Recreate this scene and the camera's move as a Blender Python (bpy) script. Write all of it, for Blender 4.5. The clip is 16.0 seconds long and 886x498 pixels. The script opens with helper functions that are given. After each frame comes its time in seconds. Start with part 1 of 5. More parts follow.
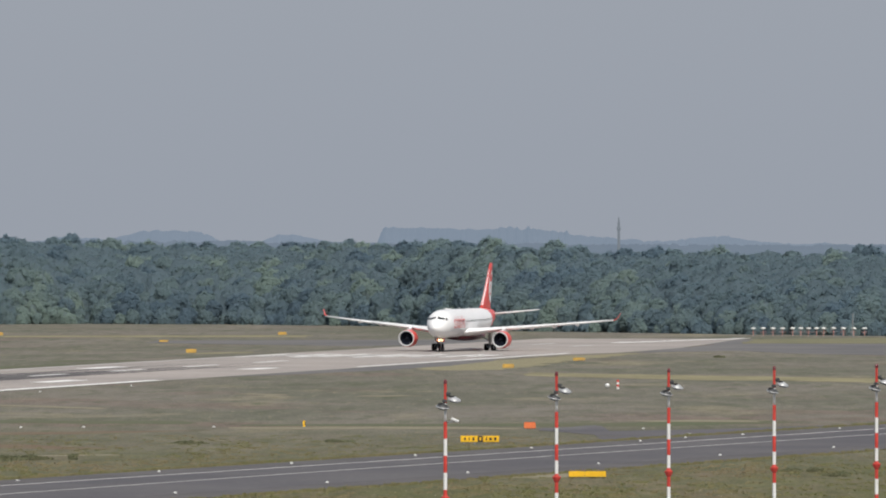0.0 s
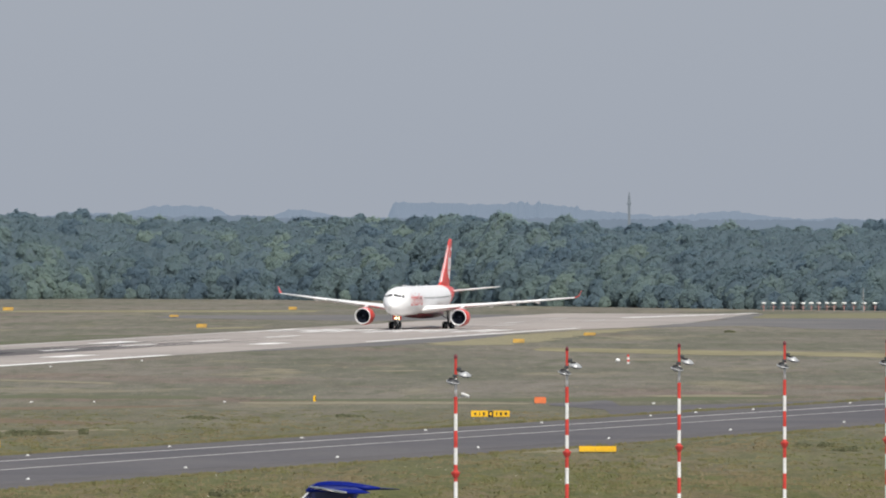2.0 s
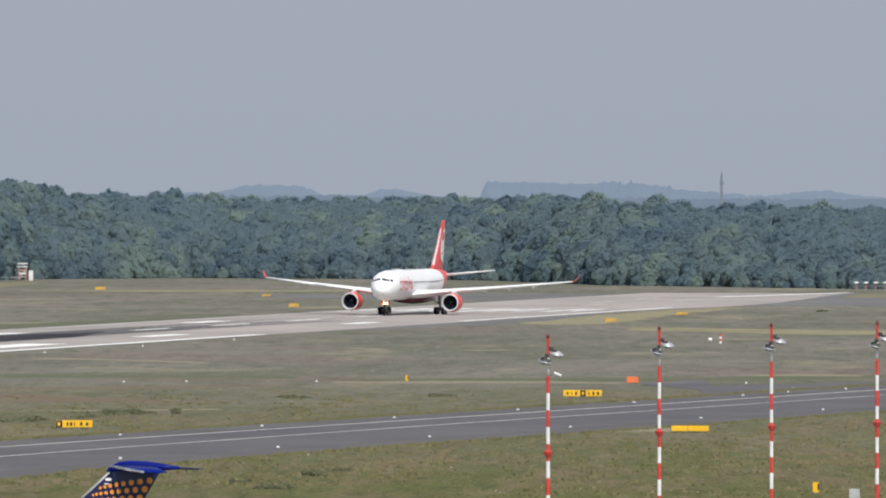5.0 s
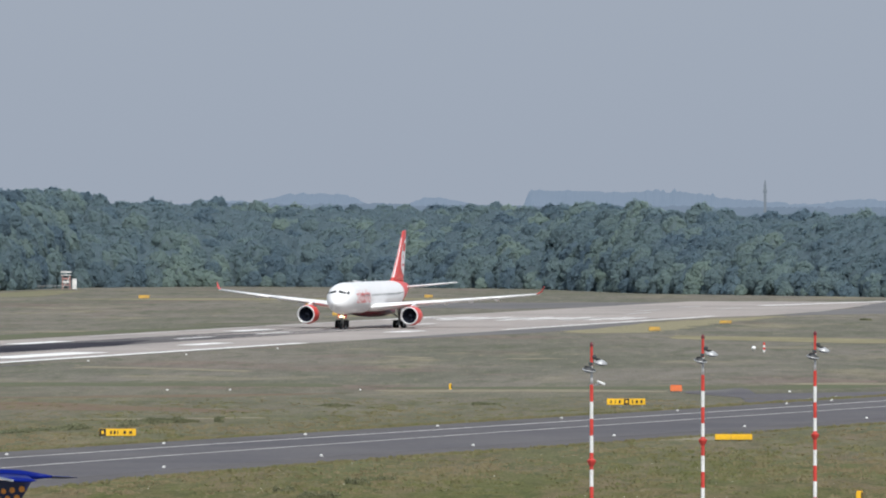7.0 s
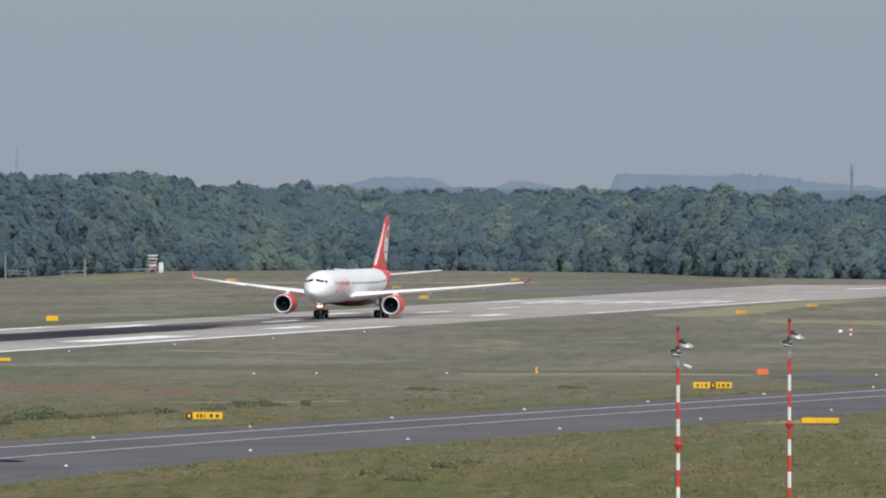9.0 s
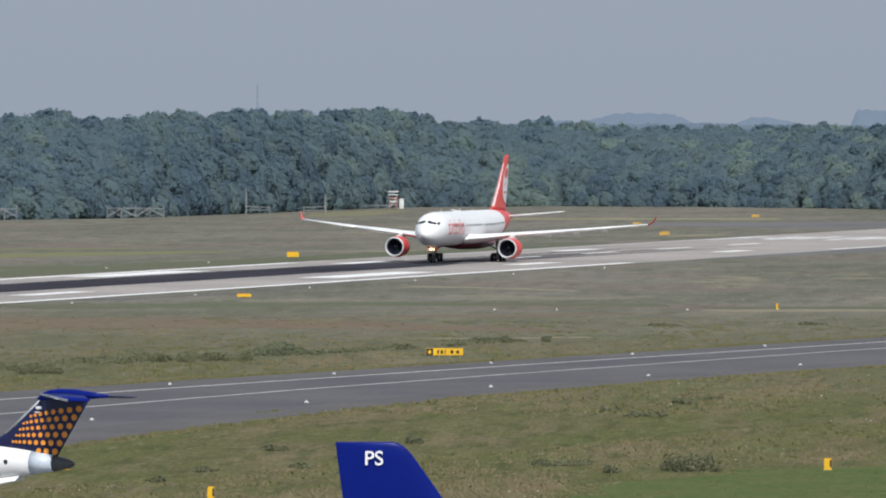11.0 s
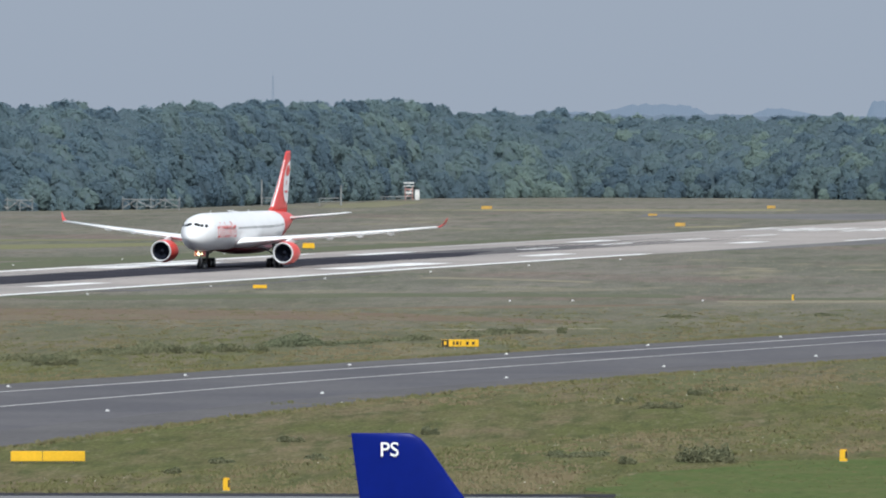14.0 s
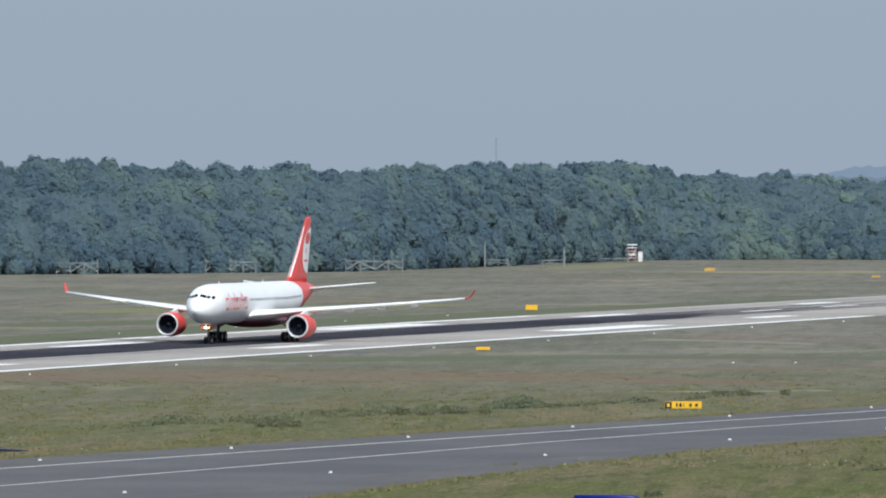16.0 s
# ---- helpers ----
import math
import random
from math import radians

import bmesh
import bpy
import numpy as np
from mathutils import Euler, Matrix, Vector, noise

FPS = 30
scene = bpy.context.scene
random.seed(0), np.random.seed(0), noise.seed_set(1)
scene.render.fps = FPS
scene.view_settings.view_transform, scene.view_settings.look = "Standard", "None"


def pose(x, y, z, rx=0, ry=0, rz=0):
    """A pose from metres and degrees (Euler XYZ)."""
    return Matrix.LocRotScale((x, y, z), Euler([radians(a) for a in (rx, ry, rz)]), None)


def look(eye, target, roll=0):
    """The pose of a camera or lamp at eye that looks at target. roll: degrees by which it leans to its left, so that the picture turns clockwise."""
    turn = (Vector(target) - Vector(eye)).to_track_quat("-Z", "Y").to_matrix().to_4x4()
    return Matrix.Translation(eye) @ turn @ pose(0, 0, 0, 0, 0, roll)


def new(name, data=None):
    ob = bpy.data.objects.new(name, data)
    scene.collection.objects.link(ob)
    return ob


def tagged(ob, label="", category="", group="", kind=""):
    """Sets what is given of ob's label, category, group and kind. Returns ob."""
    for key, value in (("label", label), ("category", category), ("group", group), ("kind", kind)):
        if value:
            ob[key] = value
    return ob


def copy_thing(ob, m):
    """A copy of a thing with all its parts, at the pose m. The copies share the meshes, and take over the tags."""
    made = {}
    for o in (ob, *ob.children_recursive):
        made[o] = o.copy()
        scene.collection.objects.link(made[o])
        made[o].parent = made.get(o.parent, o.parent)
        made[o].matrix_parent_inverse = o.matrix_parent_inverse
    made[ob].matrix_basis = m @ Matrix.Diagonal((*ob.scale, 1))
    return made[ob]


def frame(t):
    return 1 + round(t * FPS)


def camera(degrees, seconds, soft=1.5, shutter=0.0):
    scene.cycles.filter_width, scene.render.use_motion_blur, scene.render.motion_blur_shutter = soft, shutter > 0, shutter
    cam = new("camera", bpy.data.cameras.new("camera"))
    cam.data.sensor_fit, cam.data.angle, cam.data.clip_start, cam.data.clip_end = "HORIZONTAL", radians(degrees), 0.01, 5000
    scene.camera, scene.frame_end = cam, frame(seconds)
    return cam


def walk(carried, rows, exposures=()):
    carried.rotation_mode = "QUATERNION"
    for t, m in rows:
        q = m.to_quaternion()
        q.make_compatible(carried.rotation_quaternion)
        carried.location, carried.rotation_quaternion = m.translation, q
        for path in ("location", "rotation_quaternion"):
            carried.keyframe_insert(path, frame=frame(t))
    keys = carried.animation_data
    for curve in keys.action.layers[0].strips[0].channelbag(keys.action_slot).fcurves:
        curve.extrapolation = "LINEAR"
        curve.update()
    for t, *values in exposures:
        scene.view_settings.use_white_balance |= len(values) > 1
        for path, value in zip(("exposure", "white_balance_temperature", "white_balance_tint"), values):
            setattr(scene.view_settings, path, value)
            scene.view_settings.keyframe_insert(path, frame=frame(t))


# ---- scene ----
# The camera stands on a terrace 26 m above the airfield and pans after the airliner with a long lens.
EYE = (0.0, 0.0, 26.36)
cam = camera(4.7257, 16.0, soft=2.0)
PAN = [(0, 0.0000, -0.1665), (0.5, -0.0090, -0.2081), (1, 0.0093, -0.2313), (1.5, 0.0368, -0.2726), (2, 0.0555, -0.3004),
       (2.5, 0.0784, -0.3420), (3, 0.0971, -0.3558), (3.5, 0.1894, -0.3881), (4, 0.4062, -0.4158), (4.5, 0.4988, -0.4158),
       (7, 0.7804, -0.3649), (7.5, 0.8543, -0.3881), (8, 0.8911, -0.4110), (8.5, 0.9237, -0.4204), (8.7, 1.0012, -0.4379),
       (9, 1.2421, -0.4529), (9.1, 1.3480, -0.4650), (9.2, 1.5500, -0.4740), (9.3, 1.8003, -0.5223), (9.4, 1.9300, -0.5917),
       (9.5, 2.0709, -0.6652), (9.6, 2.2932, -0.7587), (10, 2.4933, -0.7991), (12.3, 2.6042, -0.7853), (12.5, 2.6136, -0.8036),
       (13, 2.6181, -0.8082), (13.5, 2.6365, -0.8220), (14, 2.6088, -0.8404), (14.5, 2.5533, -0.8036), (15, 2.5304, -0.7898),
       (15.5, 2.5210, -0.7804), (15.9, 2.5672, -0.7436), (16, 3.7996, -0.5102)]
walk(cam, [(t, pose(*EYE, 90 + tilt, 0, pan)) for t, pan, tilt in PAN],
     exposures=[(0, -0.10, 6500, 10), (1.75, -0.06, 6500, 10), (2, 0.07, 6480, 10), (2.5, 0.08, 6450, 10), (4.5, 0.08, 6350, 10), (7, 0.06, 6150, 9), (8.1, 0.06, 6150, 9), (8.45, -0.09, 6180, 9), (9, -0.09, 6200, 9),
                (10, -0.11, 6150, 9), (12.5, 0.07, 6050, 8), (14.5, 0.07, 5965, 7), (15.6, 0.07, 5985, 6.5), (16, 0.06, 5850, 5)])

# ---- light ----
SUN_EL, SUN_AZ = 48.0, 165.0       # degrees; azimuth clockwise from +Y
world = bpy.data.worlds.new("sky")
scene.world = world
world.use_nodes = True
wn, wl = world.node_tree.nodes, world.node_tree.links
wn.clear()
sky = wn.new("ShaderNodeTexSky")
sky.sky_type, sky.sun_disc = "NISHITA", False
sky.sun_elevation, sky.sun_rotation = radians(SUN_EL), radians(SUN_AZ)
sky.air_density, sky.dust_density, sky.altitude = 1.2, 2.5, 40
scale = wn.new("ShaderNodeMix")
scale.data_type, scale.blend_type = "RGBA", "MULTIPLY"
scale.inputs[0].default_value = 1.0
scale.inputs[7].default_value = (0.07, 0.07, 0.07, 1)
wl.new(sky.outputs[0], scale.inputs[6])
haze = wn.new("ShaderNodeMix")
haze.data_type = "RGBA"
haze.inputs[0].default_value = 0.80
haze.inputs[7].default_value = (0.405, 0.445, 0.520, 1)
wl.new(scale.outputs[2], haze.inputs[6])
back = wn.new("ShaderNodeBackground")
wl.new(haze.outputs[2], back.inputs[0])
wout = wn.new("ShaderNodeOutputWorld")
wl.new(back.outputs[0], wout.inputs[0])

sun = new("sun", bpy.data.lights.new("sun", "SUN"))
sun.data.energy, sun.data.angle, sun.data.color = 4.1, radians(1.5), (1.0, 0.95, 0.87)
az, el = radians(SUN_AZ), radians(SUN_EL)
sun.matrix_basis = look((math.sin(az) * math.cos(el) * 100, math.cos(az) * math.cos(el) * 100, math.sin(el) * 100), (0, 0, 0))


# ---- materials ----
def material(name, color, rough=0.6, metal=0.0, vary=0.12, scale=1.0, second=None, fine=8.0, bump=0.0, emit=None, random_by="", spread=0.3):
    """Principled surface with two scales of variation in object or world space."""
    m = bpy.data.materials.new(name)
    m.use_nodes = True
    n, l = m.node_tree.nodes, m.node_tree.links
    b = n["Principled BSDF"]
    b.inputs["Roughness"].default_value, b.inputs["Metallic"].default_value = rough, metal
    geo = n.new("ShaderNodeNewGeometry")
    big, small = n.new("ShaderNodeTexNoise"), n.new("ShaderNodeTexNoise")
    tc = n.new("ShaderNodeTexCoord")
    for tex, sc in ((big, scale), (small, scale * fine)):
        tex.inputs["Scale"].default_value, tex.inputs["Detail"].default_value = sc, 5.0
        l.new(tc.outputs["Object"], tex.inputs["Vector"])
    mix = n.new("ShaderNodeMix")
    mix.data_type = "RGBA"
    other = second or tuple(c * (1 - 2 * vary) for c in color)
    mix.inputs[6].default_value, mix.inputs[7].default_value = (*color, 1), (*other, 1)
    ramp = n.new("ShaderNodeMapRange")
    ramp.inputs[1].default_value, ramp.inputs[2].default_value = 0.36, 0.64
    l.new(big.outputs[0], ramp.inputs[0])
    l.new(ramp.outputs[0], mix.inputs[0])
    tone = n.new("ShaderNodeMix")
    tone.data_type, tone.blend_type = "RGBA", "MULTIPLY"
    tone.inputs[0].default_value = 1.0
    grey = n.new("ShaderNodeMapRange")
    grey.inputs[1].default_value, grey.inputs[2].default_value = 0.3, 0.7
    grey.inputs[3].default_value, grey.inputs[4].default_value = 1 - vary, 1 + vary
    l.new(small.outputs[0], grey.inputs[0])
    l.new(mix.outputs[2], tone.inputs[6])
    l.new(grey.outputs[0], tone.inputs[7])
    last = tone
    if random_by:
        src = geo.outputs["Random Per Island"] if random_by == "island" else n.new("ShaderNodeObjectInfo").outputs["Random"]
        rr = n.new("ShaderNodeMapRange")
        rr.inputs[3].default_value, rr.inputs[4].default_value = 1 - spread, 1 + spread
        l.new(src, rr.inputs[0])
        last = n.new("ShaderNodeMix")
        last.data_type, last.blend_type = "RGBA", "MULTIPLY"
        last.inputs[0].default_value = 1.0
        l.new(tone.outputs[2], last.inputs[6])
        l.new(rr.outputs[0], last.inputs[7])
    l.new(last.outputs[2], b.inputs["Base Color"])
    if bump:
        bp = n.new("ShaderNodeBump")
        bp.inputs["Strength"].default_value, bp.inputs["Distance"].default_value = bump, 0.05
        l.new(small.outputs[0], bp.inputs["Height"])
        l.new(bp.outputs[0], b.inputs["Normal"])
    if emit:
        b.inputs["Emission Color"].default_value, b.inputs["Emission Strength"].default_value = (*emit[0], 1), emit[1]
    return m


def ground_material():
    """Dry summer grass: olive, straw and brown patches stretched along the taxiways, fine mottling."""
    m = bpy.data.materials.new("grass")
    m.use_nodes = True
    n, l = m.node_tree.nodes, m.node_tree.links
    b = n["Principled BSDF"]
    b.inputs["Roughness"].default_value = 0.95
    b.inputs["Specular IOR Level"].default_value = 0.1
    tc = n.new("ShaderNodeTexCoord")

    def noise_at(sx, sy, sc, detail=6.0, turn=-14.0):
        mp = n.new("ShaderNodeMapping")
        mp.inputs["Rotation"].default_value = (0, 0, radians(turn))
        mp.inputs["Scale"].default_value = (sx, sy, 1)
        l.new(tc.outputs["Object"], mp.inputs["Vector"])
        t = n.new("ShaderNodeTexNoise")
        t.inputs["Scale"].default_value, t.inputs["Detail"].default_value, t.inputs["Roughness"].default_value = sc, detail, 0.65
        l.new(mp.outputs[0], t.inputs["Vector"])
        return t.outputs[0]

    def blend(fac, lo, hi, a, c):
        mr = n.new("ShaderNodeMapRange")
        mr.inputs[1].default_value, mr.inputs[2].default_value = lo, hi
        l.new(fac, mr.inputs[0])
        x = n.new("ShaderNodeMix")
        x.data_type = "RGBA"
        l.new(mr.outputs[0], x.inputs[0])
        for k, v in ((6, a), (7, c)):
            if isinstance(v, tuple):
                x.inputs[k].default_value = (*v, 1)
            else:
                l.new(v, x.inputs[k])
        return x.outputs[2]

    c1 = blend(noise_at(1.0, 0.42, 0.022), 0.42, 0.60, GRASS_GREEN, GRASS_DRY)
    c2 = blend(noise_at(1.0, 0.55, 0.018, turn=-25.0), 0.54, 0.66, c1, GRASS_BROWN)
    c2 = blend(noise_at(1.0, 0.36, 0.035, turn=8.0), 0.56, 0.70, c2, GRASS_STRAW)
    c3 = blend(noise_at(1.0, 0.16, 0.20), 0.52, 0.74, c2, GRASS_DARK)
    c4 = blend(noise_at(1.0, 0.07, 0.75), 0.57, 0.76, c3, GRASS_STRAW)
    sep = n.new("ShaderNodeSeparateXYZ")
    l.new(tc.outputs["Object"], sep.inputs[0])
    # the nearer meadow: lush blades, ripe brown seed heads and straw in loose patches
    near = blend(noise_at(1.0, 0.16, 0.09), 0.44, 0.62, GRASS_LUSH, GRASS_RIPE)
    near = blend(noise_at(1.0, 0.11, 0.55), 0.48, 0.66, near, GRASS_DEEP)
    near = blend(noise_at(1.0, 0.11, 0.9), 0.54, 0.74, near, GRASS_SEED)
    # blend by distance: the near colours give way to greyer, paler ones
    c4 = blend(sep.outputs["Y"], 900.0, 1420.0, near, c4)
    mul = n.new("ShaderNodeMix")
    mul.data_type, mul.blend_type = "RGBA", "MULTIPLY"
    mul.inputs[0].default_value = 1.0
    mr = n.new("ShaderNodeMapRange")
    mr.inputs[1].default_value, mr.inputs[2].default_value, mr.inputs[3].default_value, mr.inputs[4].default_value = 0.32, 0.68, 0.74, 1.26
    l.new(noise_at(1.0, 0.09, 3.6, 4.0), mr.inputs[0])
    l.new(c4, mul.inputs[6])
    l.new(mr.outputs[0], mul.inputs[7])
    clump = n.new("ShaderNodeMix")
    clump.data_type, clump.blend_type = "RGBA", "MULTIPLY"
    clump.inputs[0].default_value = 1.0
    cr = n.new("ShaderNodeMapRange")
    cr.inputs[1].default_value, cr.inputs[2].default_value, cr.inputs[3].default_value, cr.inputs[4].default_value = 0.36, 0.64, 0.90, 1.10
    l.new(noise_at(1.0, 0.10, 0.30, 6.0, turn=-8.0), cr.inputs[0])
    l.new(mul.outputs[2], clump.inputs[6])
    l.new(cr.outputs[0], clump.inputs[7])
    l.new(clump.outputs[2], b.inputs["Base Color"])
    return m


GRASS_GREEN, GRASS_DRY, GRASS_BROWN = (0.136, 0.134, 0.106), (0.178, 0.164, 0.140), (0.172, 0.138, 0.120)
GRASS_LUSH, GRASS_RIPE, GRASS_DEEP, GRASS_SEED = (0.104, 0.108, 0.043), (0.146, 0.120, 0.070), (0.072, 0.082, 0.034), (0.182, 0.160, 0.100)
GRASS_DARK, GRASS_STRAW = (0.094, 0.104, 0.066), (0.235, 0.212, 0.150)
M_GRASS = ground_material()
M_LAWN = material("mown_lawn", (0.078, 0.112, 0.036), 0.95, vary=0.25, scale=0.15, second=(0.106, 0.118, 0.048))
M_SHOULDER = material("sandy_shoulder_grass", (0.272, 0.244, 0.158), 0.95, vary=0.18, scale=0.25, second=(0.215, 0.200, 0.135))
M_TAXIEDGE = material("paler_shoulder_asphalt", (0.132, 0.126, 0.128), 0.9, vary=0.14, scale=0.06, second=(0.112, 0.107, 0.110), fine=22)
M_RUNWAY = material("runway_concrete", (0.372, 0.336, 0.312), 0.85, vary=0.12, scale=0.03, second=(0.300, 0.276, 0.260), fine=24)
M_TAXI = material("taxiway_asphalt", (0.090, 0.086, 0.094), 0.9, vary=0.14, scale=0.05, second=(0.116, 0.110, 0.114), fine=22)
M_TAXI.node_tree.nodes["Principled BSDF"].inputs["Specular IOR Level"].default_value = 0.25
M_TAXI2 = material("far_taxiway_asphalt", (0.135, 0.132, 0.135), 0.9, vary=0.10, scale=0.03, second=(0.175, 0.170, 0.168), fine=25)
M_RUBBER = material("tyre_rubber_stain", (0.030, 0.030, 0.038), 0.9, vary=0.25, scale=0.05, second=(0.052, 0.050, 0.060), fine=18)
M_RUBBER2 = material("worn_rubber_streak", (0.150, 0.142, 0.142), 0.9, vary=0.2, scale=0.08, second=(0.205, 0.192, 0.186), fine=14)
M_RUBBER3 = material("thin_rubber_film", (0.095, 0.090, 0.094), 0.9, vary=0.25, scale=0.08, second=(0.150, 0.142, 0.142), fine=14)
M_PAINT = material("white_line_paint", (0.84, 0.83, 0.81), 0.7, vary=0.10, scale=0.2, second=(0.74, 0.73, 0.71))
M_DULL = material("worn_line_paint", (0.50, 0.49, 0.47), 0.8, vary=0.12, scale=0.2, second=(0.40, 0.39, 0.38))
M_SOIL = material("bare_brown_soil", (0.160, 0.116, 0.088), 0.95, vary=0.22, scale=0.10, second=(0.168, 0.144, 0.102), fine=14)
M_STRAW = material("dry_straw_strip", (0.275, 0.248, 0.155), 0.95, vary=0.15, scale=0.1, second=(0.20, 0.184, 0.118))
M_PALESTRAW = material("bleached_straw", (0.255, 0.230, 0.165), 0.95, vary=0.18, scale=0.3, second=(0.200, 0.182, 0.134))
M_VERGE = material("greenish_straw_grass", (0.165, 0.165, 0.105), 0.95, vary=0.15, scale=0.1, second=(0.205, 0.190, 0.125))
M_YGREEN = material("yellow_green_grass", (0.170, 0.178, 0.088), 0.95, vary=0.15, scale=0.1, second=(0.190, 0.180, 0.110), fine=12)
M_GREENVERGE = material("mown_verge_grass", (0.112, 0.128, 0.080), 0.95, vary=0.15, scale=0.08, second=(0.130, 0.128, 0.088), fine=12)
# Distance haze over the forest is put into these pale blue leaf colours.
LEAF_HAZE_BLUE, LEAF_HAZE_OLIVE = (0.184, 0.268, 0.332), (0.234, 0.306, 0.280)
M_LEAF = material("hazed_forest_leaves", LEAF_HAZE_BLUE, 0.95, vary=0.10, scale=0.05, second=tuple(c * 0.90 for c in LEAF_HAZE_BLUE), fine=6, random_by="island", spread=0.12)
# Inner leaves are painted paler, lifting the shade between the crowns.
M_CORE = material("hazed_inner_leaves", (0.205, 0.290, 0.355), 0.95, vary=0.10, scale=0.05, second=(0.190, 0.270, 0.335), fine=8)


def tint_by_tree(m, other, gain):
    """Each tree's own hue and depth, from the tone that its leaves carry."""
    n, l = m.node_tree.nodes, m.node_tree.links
    b = n["Principled BSDF"]
    at = n.new("ShaderNodeAttribute")
    at.attribute_name = "tone"
    mx, mul, mr = n.new("ShaderNodeMix"), n.new("ShaderNodeMix"), n.new("ShaderNodeMapRange")
    mx.data_type = mul.data_type = "RGBA"
    mul.blend_type = "MULTIPLY"
    mul.inputs[0].default_value = 1.0
    mx.inputs[7].default_value = (*other, 1)
    l.new(at.outputs["Fac"], mx.inputs[0])
    l.new(b.inputs["Base Color"].links[0].from_socket, mx.inputs[6])
    mr.inputs[3].default_value, mr.inputs[4].default_value = 1 - gain, 1 + gain
    l.new(at.outputs["Fac"], mr.inputs[0])
    l.new(mx.outputs[2], mul.inputs[6])
    l.new(mr.outputs[0], mul.inputs[7])
    l.new(mul.outputs[2], b.inputs["Base Color"])


tint_by_tree(M_LEAF, LEAF_HAZE_OLIVE, 0.13)
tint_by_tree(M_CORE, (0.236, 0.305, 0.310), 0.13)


def let_through(m, share):
    """Leaves pass part of the light on."""
    n, l = m.node_tree.nodes, m.node_tree.links
    b, out = n["Principled BSDF"], n["Material Output"]
    tr, mx = n.new("ShaderNodeBsdfTranslucent"), n.new("ShaderNodeMixShader")
    l.new(b.inputs["Base Color"].links[0].from_socket, tr.inputs["Color"])
    mx.inputs[0].default_value = share
    l.new(b.outputs[0], mx.inputs[1])
    l.new(tr.outputs[0], mx.inputs[2])
    l.new(mx.outputs[0], out.inputs["Surface"])
    b.inputs["Specular IOR Level"].default_value = 0.15


let_through(M_LEAF, 0.55)
let_through(M_CORE, 0.65)
for m in (M_CORE, M_LAWN, M_PALESTRAW, M_YGREEN, M_SHOULDER, M_RUNWAY, M_RUBBER, M_RUBBER2, M_RUBBER3, M_TAXI2, M_TAXIEDGE, M_STRAW, M_SOIL, M_GRASS, M_VERGE, M_GREENVERGE):
    m.node_tree.nodes["Principled BSDF"].inputs["Specular IOR Level"].default_value = 0.03
M_BARK = material("bark", (0.09, 0.075, 0.06), 0.95, vary=0.2, scale=0.5)
M_WEED = material("weed_leaves", (0.130, 0.145, 0.088), 0.9, vary=0.2, scale=0.05, second=(0.160, 0.160, 0.092), random_by="island", spread=0.3)

M_BLADE = material("grass_blades", (0.134, 0.144, 0.060), 0.95, vary=0.12, scale=0.06, second=(0.160, 0.156, 0.074), random_by="island", spread=0.14)
tint_by_tree(M_BLADE, (0.212, 0.174, 0.108), 0.02)
M_FLOWER = material("pale_flower_heads", (0.62, 0.60, 0.50), 0.9, vary=0.1, scale=0.3)
let_through(M_BLADE, 0.15)
let_through(M_WEED, 0.2)
M_WHITE = material("white_aircraft_paint", (0.85, 0.85, 0.85), 0.32, vary=0.03, scale=0.3)
M_WING = material("grey_wing_paint", (0.84, 0.84, 0.84), 0.38, vary=0.05, scale=0.3)
M_RED = material("red_aircraft_paint", (0.72, 0.075, 0.06), 0.35, vary=0.05, scale=0.3)
M_BELLY = material("dark_red_belly_paint", (0.135, 0.020, 0.028), 0.4, vary=0.08, scale=0.3)
M_CHROME = material("polished_metal", (0.75, 0.75, 0.76), 0.22, 1.0, vary=0.05, scale=1.0)
M_LIP = material("pale_bare_lip", (0.74, 0.74, 0.75), 0.35, 0.25, vary=0.05, scale=1.0)
M_DARK = material("dark_intake", (0.005, 0.009, 0.024), 0.95, vary=0.2, scale=1.0)
M_GLASS = material("cockpit_glass", (0.015, 0.018, 0.022), 0.08, vary=0.05, scale=1.0)
M_TYRE = material("black_rubber", (0.022, 0.022, 0.024), 0.8, vary=0.15, scale=2.0)
M_GREY = material("grey_metal", (0.36, 0.37, 0.38), 0.45, 0.4, vary=0.1, scale=1.0)
M_NOZZLE = material("scorched_bare_metal", (0.24, 0.235, 0.235), 0.42, 0.75, vary=0.2, scale=2.0)
M_DKGREY = material("dark_grey_metal", (0.09, 0.095, 0.10), 0.5, 0.3, vary=0.15, scale=1.0)
M_PALE = material("pale_grey_metal", (0.50, 0.51, 0.52), 0.4, 0.2, vary=0.12, scale=1.5)
M_BLUEGREY = material("pale_blue_grey_paint", (0.60, 0.66, 0.74), 0.4, vary=0.05, scale=0.5)
M_APRON = material("apron_concrete", (0.20, 0.198, 0.20), 0.9, vary=0.1, scale=0.05, second=(0.165, 0.163, 0.166), fine=20)
M_BLUE = material("dark_blue_paint", (0.004, 0.013, 0.170), 0.36, vary=0.06, scale=0.3)
M_BLUE.node_tree.nodes["Principled BSDF"].inputs["Specular IOR Level"].default_value = 0.10
M_NAVY = material("navy_paint", (0.010, 0.013, 0.060), 0.32, vary=0.06, scale=0.3)
M_ORANGE = material("orange_paint", (0.85, 0.33, 0.035), 0.4, vary=0.05, scale=0.3)
M_LETTER = material("white_lettering", (0.85, 0.85, 0.85), 0.4, vary=0.02, scale=1.0)
M_YELLOW = material("yellow_sign_paint", (0.86, 0.50, 0.02), 0.45, vary=0.08, scale=0.6)
